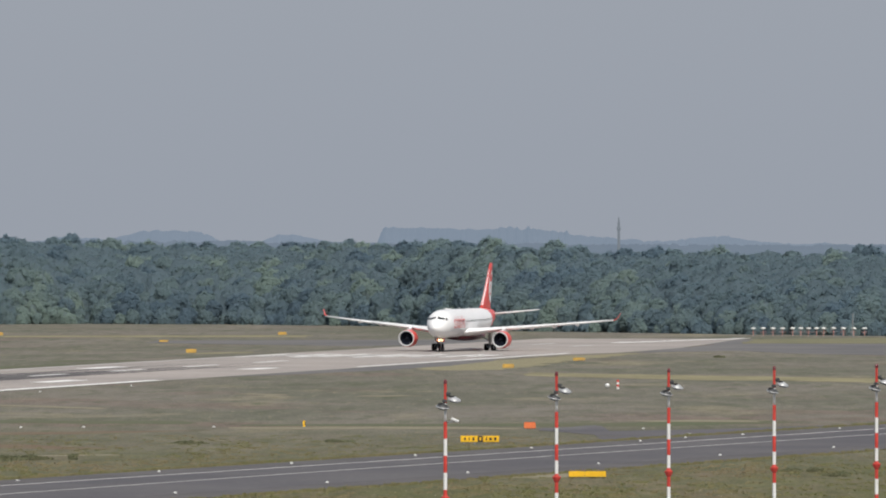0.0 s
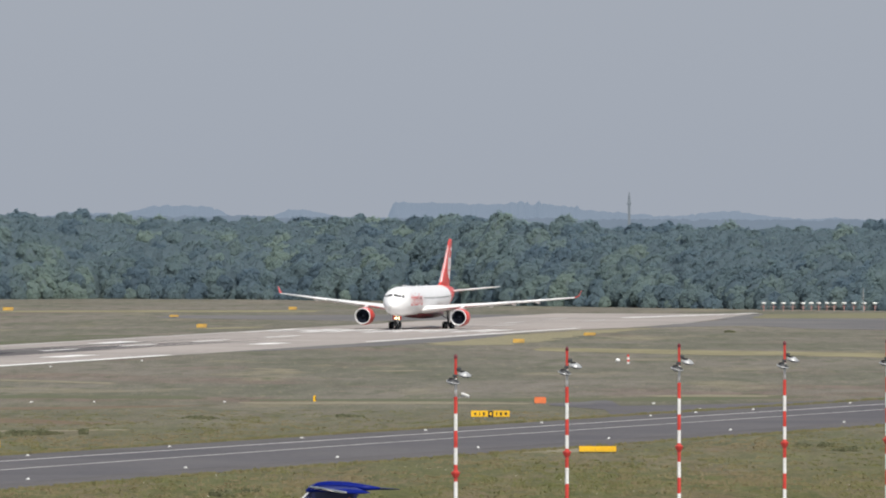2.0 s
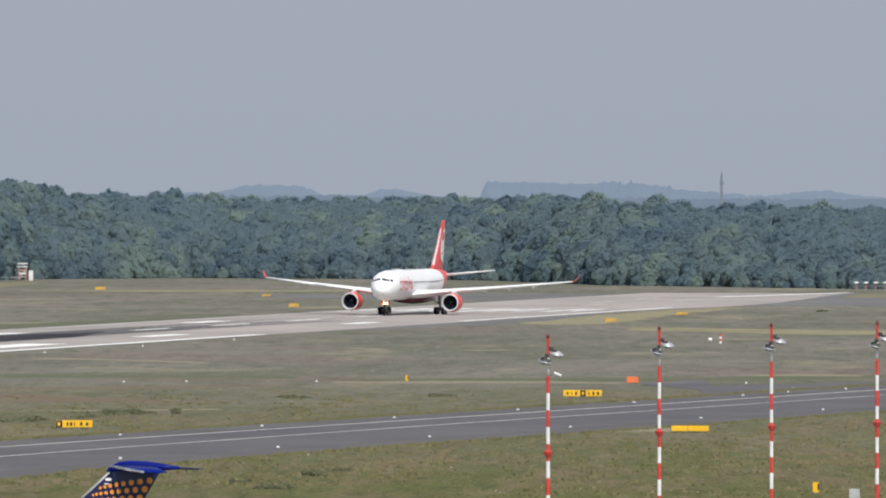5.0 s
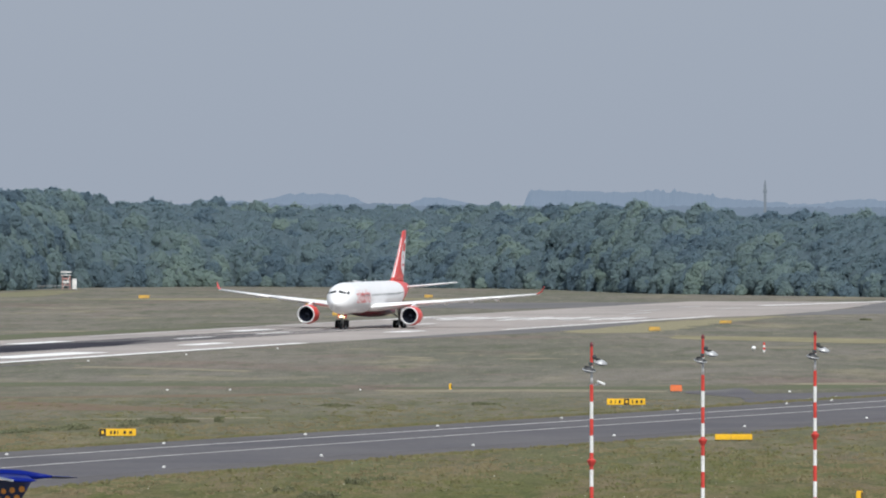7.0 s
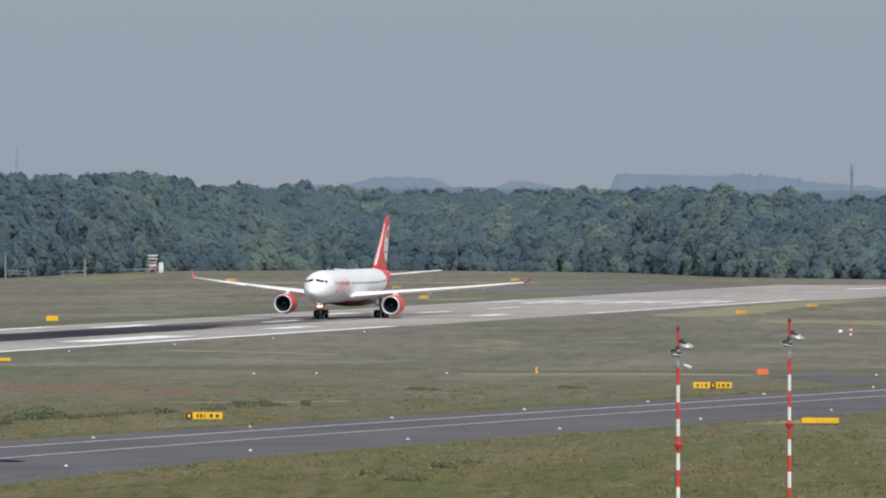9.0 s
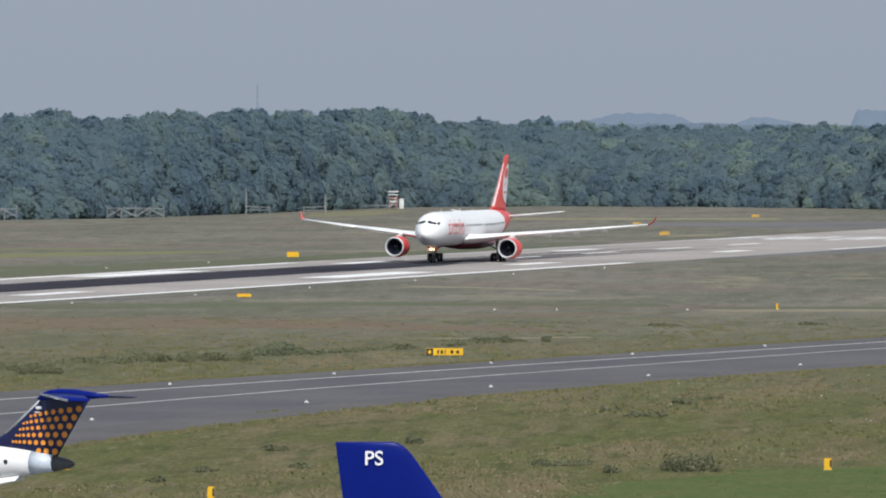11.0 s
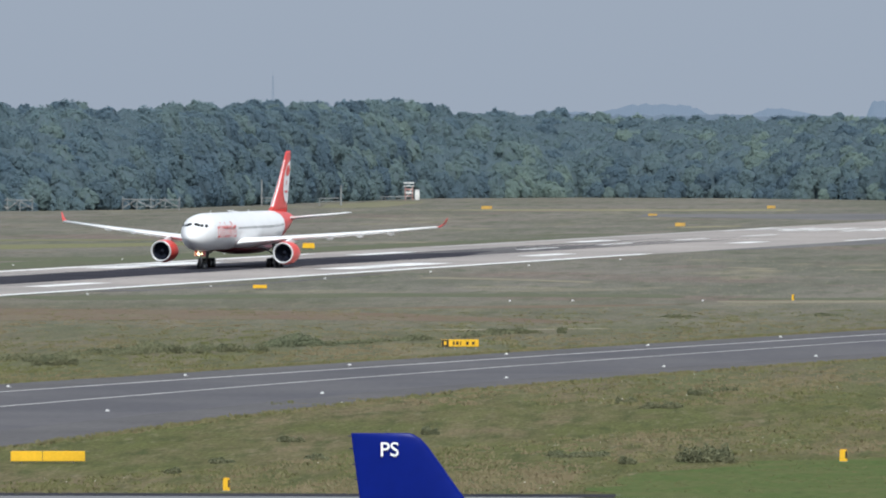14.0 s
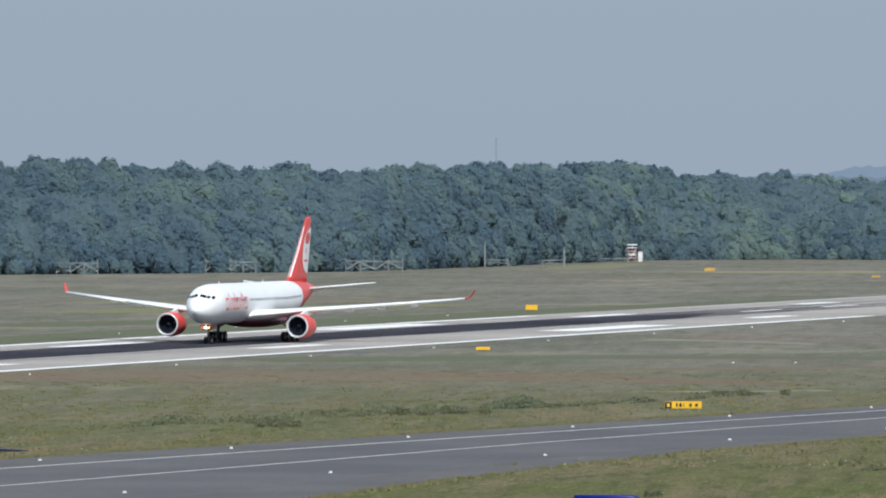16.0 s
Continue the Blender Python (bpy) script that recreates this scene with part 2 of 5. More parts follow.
# Yellow of the far signs, dulled by distance haze put into its colour.
M_HAZED_YELLOW = material("hazed_yellow_paint", (0.60, 0.37, 0.07), 0.7, vary=0.2, scale=1.2, second=(0.42, 0.27, 0.08))
M_BLACK = material("black_sign_panel", (0.02, 0.02, 0.022), 0.5, vary=0.1, scale=1.0)
M_ORANGEBOX = material("orange_red_board", (0.78, 0.20, 0.07), 0.5, vary=0.1, scale=0.6)
M_MASTRED = material("mast_red_paint", (0.60, 0.055, 0.04), 0.45, vary=0.12, scale=0.8)
M_MASTWHITE = material("mast_white_paint", (0.78, 0.78, 0.76), 0.45, vary=0.08, scale=0.8)
M_LAMP = material("landing_light_glow", (0.9, 0.8, 0.5), 0.3, emit=((1.0, 0.80, 0.42), 5.0))
# Backdrop materials glow in the haze's own blue: distance haze put into emission.
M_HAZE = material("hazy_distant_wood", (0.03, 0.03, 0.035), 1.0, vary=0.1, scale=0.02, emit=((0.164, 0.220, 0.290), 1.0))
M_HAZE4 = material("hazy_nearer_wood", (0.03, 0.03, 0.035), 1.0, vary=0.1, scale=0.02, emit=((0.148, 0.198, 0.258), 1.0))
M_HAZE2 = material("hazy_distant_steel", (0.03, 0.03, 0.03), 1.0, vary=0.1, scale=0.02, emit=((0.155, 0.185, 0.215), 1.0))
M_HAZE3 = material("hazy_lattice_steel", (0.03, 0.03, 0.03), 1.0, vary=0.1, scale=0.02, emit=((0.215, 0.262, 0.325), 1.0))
M_WEATHERED = material("weathered_grey_timber", (0.30, 0.31, 0.31), 0.8, vary=0.15, scale=0.4)
M_REDHUT = material("red_white_hut_paint", (0.48, 0.27, 0.24), 0.6, vary=0.15, scale=0.5)


# ---- mesh helpers ----
def empty(name, m=None):
    ob = new(name)
    ob.empty_display_size = 0.5
    if m is not None:
        ob.matrix_basis = m
    return ob


def mesh_object(name, bm, mats, parent=None, label="", smooth=False):
    me = bpy.data.meshes.new(name)
    bmesh.ops.recalc_face_normals(bm, faces=bm.faces[:])
    bm.to_mesh(me)
    bm.free()
    for mt in (mats if isinstance(mats, (list, tuple)) else [mats]):
        me.materials.append(mt)
    if smooth:
        me.polygons.foreach_set("use_smooth", [True] * len(me.polygons))
    ob = new(name, me)
    ob.parent = parent
    if label:
        ob["label"] = label
    return ob


def part(name, bm, mats, parent, label="", smooth=False):
    return mesh_object(name, bm, mats, parent, label, smooth)


def loft(rings, cap=True, closed=True):
    """Skin a list of rings of points."""
    bm = bmesh.new()
    vs = [[bm.verts.new(p) for p in r] for r in rings]
    k = len(rings[0])
    for a, b in zip(vs, vs[1:]):
        for i in range(k if closed else k - 1):
            j = (i + 1) % k
            bm.faces.new((a[i], a[j], b[j], b[i]))
    if cap:
        bm.faces.new(vs[0])
        bm.faces.new(vs[-1])
    return bm


def box(cx, cy, cz, sx, sy, sz, bevel=0.0, bm=None, turn=None):
    bm = bm or bmesh.new()
    m = Matrix.Translation((cx, cy, cz)) @ (turn or Matrix.Identity(4)) @ Matrix.Diagonal((sx, sy, sz, 1))
    vs = bmesh.ops.create_cube(bm, size=1.0, matrix=m)["verts"]
    if bevel:
        es = list({e for v in vs for e in v.link_edges})
        bmesh.ops.bevel(bm, geom=es, offset=bevel, segments=2, affect="EDGES")
    return bm


def rod(p, q, r0, r1=None, seg=8, bm=None):
    """A tapered bar between two points."""
    bm = bm or bmesh.new()
    p, q = Vector(p), Vector(q)
    d = q - p
    m = Matrix.Translation((p + q) / 2) @ d.to_track_quat("Z", "Y").to_matrix().to_4x4()
    bmesh.ops.create_cone(bm, cap_ends=True, segments=seg, radius1=r0, radius2=r0 if r1 is None else r1, depth=d.length, matrix=m)
    return bm


def lathe(profile, axis_from, direction, seg=28, cap=False):
    """Turn (distance, radius) pairs round an axis."""
    q = Vector(direction).to_track_quat("Z", "Y")
    o = Vector(axis_from)
    rings = [[o + q @ Vector((r * math.cos(a), r * math.sin(a), d)) for a in (2 * math.pi * i / seg for i in range(seg))] for d, r in profile]
    return loft(rings, cap)


# ---- airliners ----
# local axes of each airliner: +X forward, +Y to its left, z up from the ground; stations are metres behind the nose
class Body:
    def __init__(self, stations, lean=0.0):
        self.st, self.lean = stations, lean

    def at(self, xa):
        st = self.st
        for a, b in zip(st, st[1:]):
            if xa <= b[0]:
                k = min(max((xa - a[0]) / (b[0] - a[0]), 0), 1)
                k = k * k * (3 - 2 * k) * 0.35 + k * 0.65
                return [a[i] + (b[i] - a[i]) * k for i in (1, 2, 3)]
        return st[-1][1:]

    def point(self, xa, phi, out=0.0):
        """phi: degrees up from the left side's middle."""
        w, top, bot = self.at(xa)
        cz, h = (top + bot) / 2, (top - bot) / 2
        a = radians(phi)
        return Vector((-xa, (w + out) * math.cos(a), cz + (h + out) * math.sin(a) - self.lean * (w + out) * math.cos(a)))

    def mesh(self, xs, seg=36, second=None):
        rings = [[self.point(x, 360 * i / seg) for i in range(seg)] for x in xs]
        bm = loft(rings)
        if second:
            for f in bm.faces:
                c = f.calc_center_median()
                f.material_index = second(-c.x, c.y, c.z)
        return bm

    def patch(self, x0, x1, p0, p1, out=0.02, nx=3, ny=3, shear=0.0):
        """A thin skin that follows the body."""
        bm = bmesh.new()
        g = [[bm.verts.new(self.point(x0 + (x1 - x0) * i / nx + shear * j / ny, p0 + (p1 - p0) * j / ny, out)) for j in range(ny + 1)] for i in range(nx + 1)]
        for i in range(nx):
            for j in range(ny):
                bm.faces.new((g[i][j], g[i + 1][j], g[i + 1][j + 1], g[i][j + 1]))
        return bm


def foil(le, chord, thick, span_axis="z", n=9):
    """A closed aerofoil ring at a leading edge point; thickness along the other axis."""
    up, low = [], []
    for i in range(n):
        t = i / (n - 1)
        x = 0.5 - 0.5 * math.cos(math.pi * t)
        h = 5 * thick * chord * (0.2969 * math.sqrt(x) - 0.126 * x - 0.3516 * x * x + 0.2843 * x ** 3 - 0.1015 * x ** 4) + 0.012
        d = Vector((0, h, 0)) if span_axis == "z" else Vector((0, 0, h))
        base = Vector(le) + Vector((-x * chord, 0, 0))
        up.append(base + d)
        low.append(base - d)
    return up + low[::-1]


def wheel(c, r, w, name, parent):
    prof = [(-w / 2, r * 0.45), (-w / 2, r * 0.86), (-w * 0.36, r), (w * 0.36, r), (w / 2, r * 0.86), (w / 2, r * 0.45)]
    wh = part(name, lathe(prof, c, (0, 1, 0), 24, True), M_TYRE, parent, smooth=False)
    part("rim", lathe([(-w / 2 - 0.01, r * 0.2), (-w / 2 - 0.01, r * 0.45), (w / 2 + 0.01, r * 0.45), (w / 2 + 0.01, r * 0.2)], c, (0, 1, 0), 16, True), M_GREY, wh)
    return wh


def shear(bm, lean):
    for v in bm.verts:
        v.co.z -= lean * v.co.y
    return bm


def widebody():
    """Twin-engined widebody jet, white with red tail, engines and winglets."""
    L = 0.0117      # it leans a little onto its left gear
    jet = tagged(empty("airliner"), "white widebody airliner with red fin and engines rolling along runway", "airliner")
    b = Body([(0, 0.10, 4.85, 4.65), (0.25, 0.52, 5.25, 4.22), (0.7, 0.92, 5.62, 3.86), (1.6, 1.48, 6.25, 3.40), (2.6, 1.92, 7.05, 3.10), (3.8, 2.30, 7.75, 2.88),
              (5.5, 2.64, 8.14, 2.72), (8.0, 2.82, 8.32, 2.66), (37, 2.82, 8.34, 2.68), (42, 2.78, 8.34, 3.05), (46, 2.52, 8.33, 3.85), (50, 2.02, 8.26, 4.85),
              (54, 1.35, 8.05, 5.95), (56.8, 0.72, 7.72, 6.65), (58.0, 0.26, 7.42, 6.95)], L)
    xs = [0, 0.1, 0.25, 0.45, 0.7, 1.1, 1.6, 2.1, 2.6, 3.2, 3.8, 4.6, 5.5, 6.7, 8] + [8 + 2.0 * i for i in range(1, 18)] + [43 + 0.35 * i for i in range(0, 43)]
    xs = sorted(x for x in xs if x < 57.9) + [58.0]
    part("fuselage", b.mesh(xs, 48, lambda x, y, z: 1 if x > 43.5 + 0.75 * (z - 4.0) - (0.09 * (z - 4.0) ** 2) else 0), [M_WHITE, M_RED], jet, "white fuselage with red rear", True)
    # belly fairing
    rings = []
    for i in range(15):
        t = i / 14
        k = math.sin(math.pi * min(max(t, 0.02), 0.98)) ** 0.34
        rings.append([Vector((-(18.5 + 22.0 * t), 3.55 * k * math.cos(a), 3.05 - 1.08 * k * max(0, -math.sin(a)) + 0.75 * k * max(0, math.sin(a)))) for a in (2 * math.pi * j / 24 for j in range(24))])
    part("belly_fairing", shear(loft(rings), L), M_BELLY, jet, "dark red belly fairing", True)
    part("belly_paint", b.patch(8.5, 36, 246, 294, 0.03, 24, 8), M_BELLY, jet, "dark red underside", True)
    # cockpit windows, three a side
    for side in (1, -1):
        for x0, x1, p0, p1, lean in ((2.12, 2.55, 56, 84, -0.10), (2.38, 2.98, 43, 55, -0.12), (2.98, 3.60, 30, 41, -0.05)):
            q0, q1, sh = (p0, p1, lean) if side > 0 else (180 - p1, 180 - p0, -lean)
            part("cockpit_window", b.patch(x0 + (0 if side > 0 else lean), x1 + (0 if side > 0 else lean), q0, q1, 0.03, 3, 4, sh), M_GLASS, jet)
    # cabin windows and doors
    for side in (1, -1):
        bm = bmesh.new()
        for i in range(62):
            x = 9.2 + i * 0.56
            if 16.2 < x < 17.4 or 28.0 < x < 28.8:
                continue
            a0, a1 = (8.0, 15.0) if side > 0 else (165.0, 172.0)
            vs = [bm.verts.new(b.point(x + dx, p, 0.02)) for dx, p in ((0, a0), (0.25, a0), (0.25, a1), (0, a1))]
            bm.faces.new(vs)
        tagged(part("cabin_windows", bm, M_DKGREY, jet, "row of small dark cabin windows"), kind="stuff")
        for x in (5.6, 16.6, 40.5):
            p0, p1 = (-22, 26) if side > 0 else (154, 202)
            dr = part("cabin_door", b.patch(x, x + 1.05, p0, p1, 0.018, 2, 8), M_WHITE, jet)
            part("door_seam", b.patch(x - 0.07, x - 0.02, p0, p1, 0.02, 1, 8), M_GREY, dr)
    # red lettering as plain strokes
    for k, (x, w, tall) in enumerate(((6.4, 1.1, 0), (7.9, 0.3, 1), (8.5, 0.8, 0), (9.7, 1.15, 1), (11.2, 1.1, 0), (12.7, 0.75, 0), (13.8, 0.3, 1), (14.4, 0.3, 1), (15.1, 1.1, 0))):
        t, p0 = 0.20, -15
        strokes = [(x + w - t, x + w, p0, 34 if tall else 20)]
        if w > 0.5:
            strokes += [(x, x + t, p0, 20), (x, x + w, 14, 20)]
        if w > 1.0:
            strokes.append((x, x + w, p0, p0 + 6))
        for x0, x1, q0, q1 in strokes:
            part("lettering_bar", b.patch(x0, x1, q0, q1, 0.024 + 0.004 * (q1 - q0 < 7), 2, 5), M_RED, jet)
            part("lettering_bar", b.patch(x0, x1, 180 - q1, 180 - q0, 0.024 + 0.004 * (q1 - q0 < 7), 2, 5), M_RED, jet)
    # wings
    for s in (1, -1):
        sec = [(17.6, 1.6, 3.75, 11.2, 0.14), (18.9, 2.9, 3.85, 10.4, 0.14), (22.9, 9.4, 4.55, 7.3, 0.12), (28.0, 18.5, 5.35, 4.9, 0.11), (34.0, 29.2, 6.38, 2.5, 0.10)]
        wing = part("wing", shear(loft([foil((-x, s * y, z), c, t, "y") for x, y, z, c, t in sec]), L), M_WING, jet, "light grey swept wing", True)
        tip = [(34.0, 29.2, 6.38, 2.5, 0.10), (34.9, 29.70, 6.72, 1.7, 0.08), (36.1, 30.16, 7.74, 0.55, 0.08)]
        part("winglet", shear(loft([foil((-x, s * y, z), c, t, "y" if i < 2 else "y") for i, (x, y, z, c, t) in enumerate(tip)]), L), M_RED, wing, "red winglet", True)
        bm = bmesh.new()
        for (xa, ya, za), (xb, yb, zb) in zip([(18.75, 2.9, 3.85), (22.75, 9.4, 4.55), (27.85, 18.5, 5.35)], [(22.75, 9.4, 4.55), (27.85, 18.5, 5.35), (33.9, 29.2, 6.38)]):
            rod((-xa, s * ya, za), (-xb, s * yb, zb), 0.13, 0.09, 8, bm)
        part("leading_edge", shear(bm, L), M_WHITE, wing, "white leading edge slats", True)
        for y, xt, z in ((7.0, 27.6, 3.95), (13.4, 30.0, 4.55), (17.6, 31.6, 4.95), (22.0, 33.2, 5.35)):
            prof = [(0, 0.03), (0.6, 0.2), (1.6, 0.3), (2.8, 0.28), (3.8, 0.16), (4.4, 0.03)]
            part("flap_track_fairing", shear(lathe(prof, (-xt + 1.8, s * y, z + 0.1), (-1, 0, -0.05), 10), L), M_WING, wing, "", True)
        # engine
        ex, ey, ez = 18.0, s * 9.44, 2.42
        nac = part("engine_nacelle", shear(lathe([(0.25, 1.58), (0.9, 1.68), (2.2, 1.72), (3.8, 1.62), (5.2, 1.35), (5.5, 1.25), (5.5, 1.1), (4.6, 1.1)], (-ex, ey, ez), (-1, 0, 0), 32), L), M_RED, jet, "red engine nacelle", True)
        part("intake_lip", shear(lathe([(0.26, 1.585), (0.1, 1.57), (0.0, 1.50), (0.02, 1.42), (0.15, 1.35), (0.35, 1.32)], (-ex, ey, ez), (-1, 0, 0), 32), L), M_LIP, nac, "pale polished intake lip", True)
        part("intake_duct", shear(lathe([(0.35, 1.32), (0.8, 1.27), (1.35, 1.25), (1.36, 0.02)], (-ex, ey, ez), (-1, 0, 0), 32), L), M_DARK, nac, "dark intake duct", True)
        bm = bmesh.new()
        for i in range(22):
            a = 2 * math.pi * i / 22
            vs = [bm.verts.new((-ex - 1.2 - d, ey + r * math.cos(a + o), ez + r * math.sin(a + o))) for r, o, d in ((0.35, 0, 0), (1.23, 0.02, 0), (1.23, 0.2, 0.12), (0.35, 0.2, 0.12))]
            bm.faces.new(vs)
        tagged(part("fan_blades", shear(bm, L), M_DARK, nac), kind="stuff")
        part("spinner", shear(lathe([(0.62, 0.02), (0.8, 0.18), (1.1, 0.32), (1.3, 0.38)], (-ex, ey, ez), (-1, 0, 0), 20), L), M_DARK, nac, "", True)
        part("exhaust_cone", shear(lathe([(4.6, 0.85), (5.8, 0.8), (6.6, 0.45), (7.3, 0.05)], (-ex, ey, ez), (-1, 0, 0), 20), L), M_GREY, nac, "", True)
        py = [[(-19.6, ey + dy, 4.05) for dy in (-0.2, 0.2)] + [(-19.2, ey + dy, 3.9) for dy in (0.2, -0.2)],
              [(-23.2, ey + dy, 4.7) for dy in (-0.22, 0.22)] + [(-22.6, ey + dy, 3.8) for dy in (0.22, -0.22)],
              [(-26.0, ey + dy, 4.6) for dy in (-0.12, 0.12)] + [(-25.6, ey + dy, 4.0) for dy in (0.12, -0.12)]]
        part("pylon", shear(loft(py), L), M_WHITE, jet, "")
        # tailplane
        tp = [(50.0, 0.8, 7.05, 5.6, 0.09), (55.4, 9.2, 7.98, 2.2, 0.09), (56.2, 9.7, 8.05, 1.3, 0.09)]
        part("tailplane", shear(loft([foil((-x, s * y, z), c, t, "y") for x, y, z, c, t in tp]), L), M_WING, jet, "light grey tailplane", True)
        # main gear
        gx, gy = 28.9, s * 5.3
        part("main_gear_strut", rod((-gx, gy, 0.75), (-gx, gy * 0.95, 4.1), 0.21, 0.26, 14), M_GREY, jet, "", True)
        part("main_gear_brace", rod((-gx + 0.1, gy, 1.9), (-gx, s * 2.4, 3.5), 0.11, 0.11, 10), M_GREY, jet, "", True)
        part("main_gear_door", box(-gx, gy + s * 0.42, 2.75, 1.9, 0.07, 2.1, 0.02), M_WHITE, jet)
        part("bogie_beam", box(-gx, gy, 0.72, 2.3, 0.28, 0.3, 0.04), M_GREY, jet)
        for dx in (-0.99, 0.99):
            for dy in (-0.7, 0.7):
                wheel((-gx + dx, gy + dy, 0.70), 0.70, 0.50, "main_wheel", jet)
    # fin, rudder and its painted shapes
    fin_sec = [(44.3, 8.05, 11.6, 0.06), (46.6, 8.9, 9.2, 0.085), (50.9, 12.6, 6.1, 0.085), (55.0, 17.0, 3.0, 0.08), (55.6, 17.32, 2.2, 0.06)]
    fin = part("fin", loft([foil((-x, -L * 8, z), c, t, "z") for x, z, c, t in fin_sec]), M_RED, jet, "red tail fin", True)

    def fin_skin(name, mt, outline, out=0.0, label=""):
        """A painted shape on both sides of the fin; outline in (height share, chord share)."""
        for s in (1, -1):
            bm = bmesh.new()
            vs = []
            for hz, ch in outline:
                z = 8.9 + hz * 8.2
                for p, q in zip(fin_sec[1:], fin_sec[2:]):
                    if z <= q[1] or q is fin_sec[-1]:
                        k = (z - p[1]) / (q[1] - p[1])
                        le, c, th = (p[i] + (q[i] - p[i]) * k for i in (0, 2, 3))
                        break
                x = min(max(ch, 0.0), 0.98)
                h = 5 * th * c * (0.2969 * math.sqrt(x) - 0.126 * x - 0.3516 * x * x + 0.2843 * x ** 3 - 0.1015 * x ** 4) + 0.07 + out
                vs.append(bm.verts.new((-le - x * c, -L * 8 + s * h, z)))
            f = bm.faces.new(vs)
            bmesh.ops.triangulate(bm, faces=[f])
            part(name, bm, mt, fin, label)

    oval = lambda ch, hz, rc, rh, n=28: [(hz + rh * math.sin(2 * math.pi * i / n), ch + rc * math.cos(2 * math.pi * i / n)) for i in range(n)]
    for i in range(10):
        z0, z1 = i / 10 * 0.86, (i + 1) / 10 * 0.86
        fin_skin("white_edge", M_WHITE, [(z0, 0.0), (z0, 0.015), (z0, 0.03), (z1, 0.03), (z1, 0.015), (z1, 0.0)], 0.0, "white leading edge")
    for i in range(12):
        z0, z1 = 0.05 + i / 12 * 0.79, 0.05 + (i + 1) / 12 * 0.79
        edge = lambda z: (0.97 - (0.97 - float(np.interp(z, [0.05, 0.45, 0.84], [0.55, 0.30, 0.12]))) * max(0.0, 1 - (abs(z - 0.445) / 0.40) ** 3.0) ** 0.5)
        a0, a1 = edge(z0), edge(z1)
        fin_skin("white_oval", M_WHITE, [(z0, a0), (z0, (a0 + 0.97) / 2), (z0, 0.97), (z1, 0.97), (z1, (a1 + 0.97) / 2), (z1, a1)], 0.0, "white oval emblem")
    fin_skin("red_spot", M_RED, oval(0.62, 0.66, 0.27, 0.10), 0.03, "red emblem spot")
    fin_skin("red_spot", M_RED, oval(0.60, 0.44, 0.035, 0.06), 0.03)
    fin_skin("red_spot", M_RED, oval(0.70, 0.27, 0.16, 0.022), 0.03)
    # nose gear
    part("nose_gear_strut", rod((-6.67, 0, 0.5), (-6.45, 0, 3.2), 0.14, 0.17, 12), M_GREY, jet, "", True)
    for s in (1, -1):
        wheel((-6.67, s * 0.36, 0.53), 0.53, 0.38, "nose_wheel", jet)
        part("nose_gear_door", box(-6.0, s * 0.62, 2.35, 1.9, 0.05, 0.75, 0.015), M_RED, jet)
        part("landing_light", lathe([(0, 0.20), (0.05, 0.16), (0.1, 0.02)], (-6.32, s * 0.31, 2.30), (1, 0, 0), 14, True), M_LAMP, jet, "glowing warm landing light")
    part("light_bracket", box(-6.50, 0, 2.30, 0.12, 0.95, 0.14, 0.02), M_GREY, jet)
    for x, h in ((11.5, 0.35), (24.0, 0.40), (33.0, 0.3)):
        part("blade_antenna", loft([foil((-x, 0, 8.3), 0.5, 0.12, "z", 5), foil((-x - 0.15, 0, 8.3 + h), 0.28, 0.12, "z", 5)]), M_WHITE, jet)
    return jet


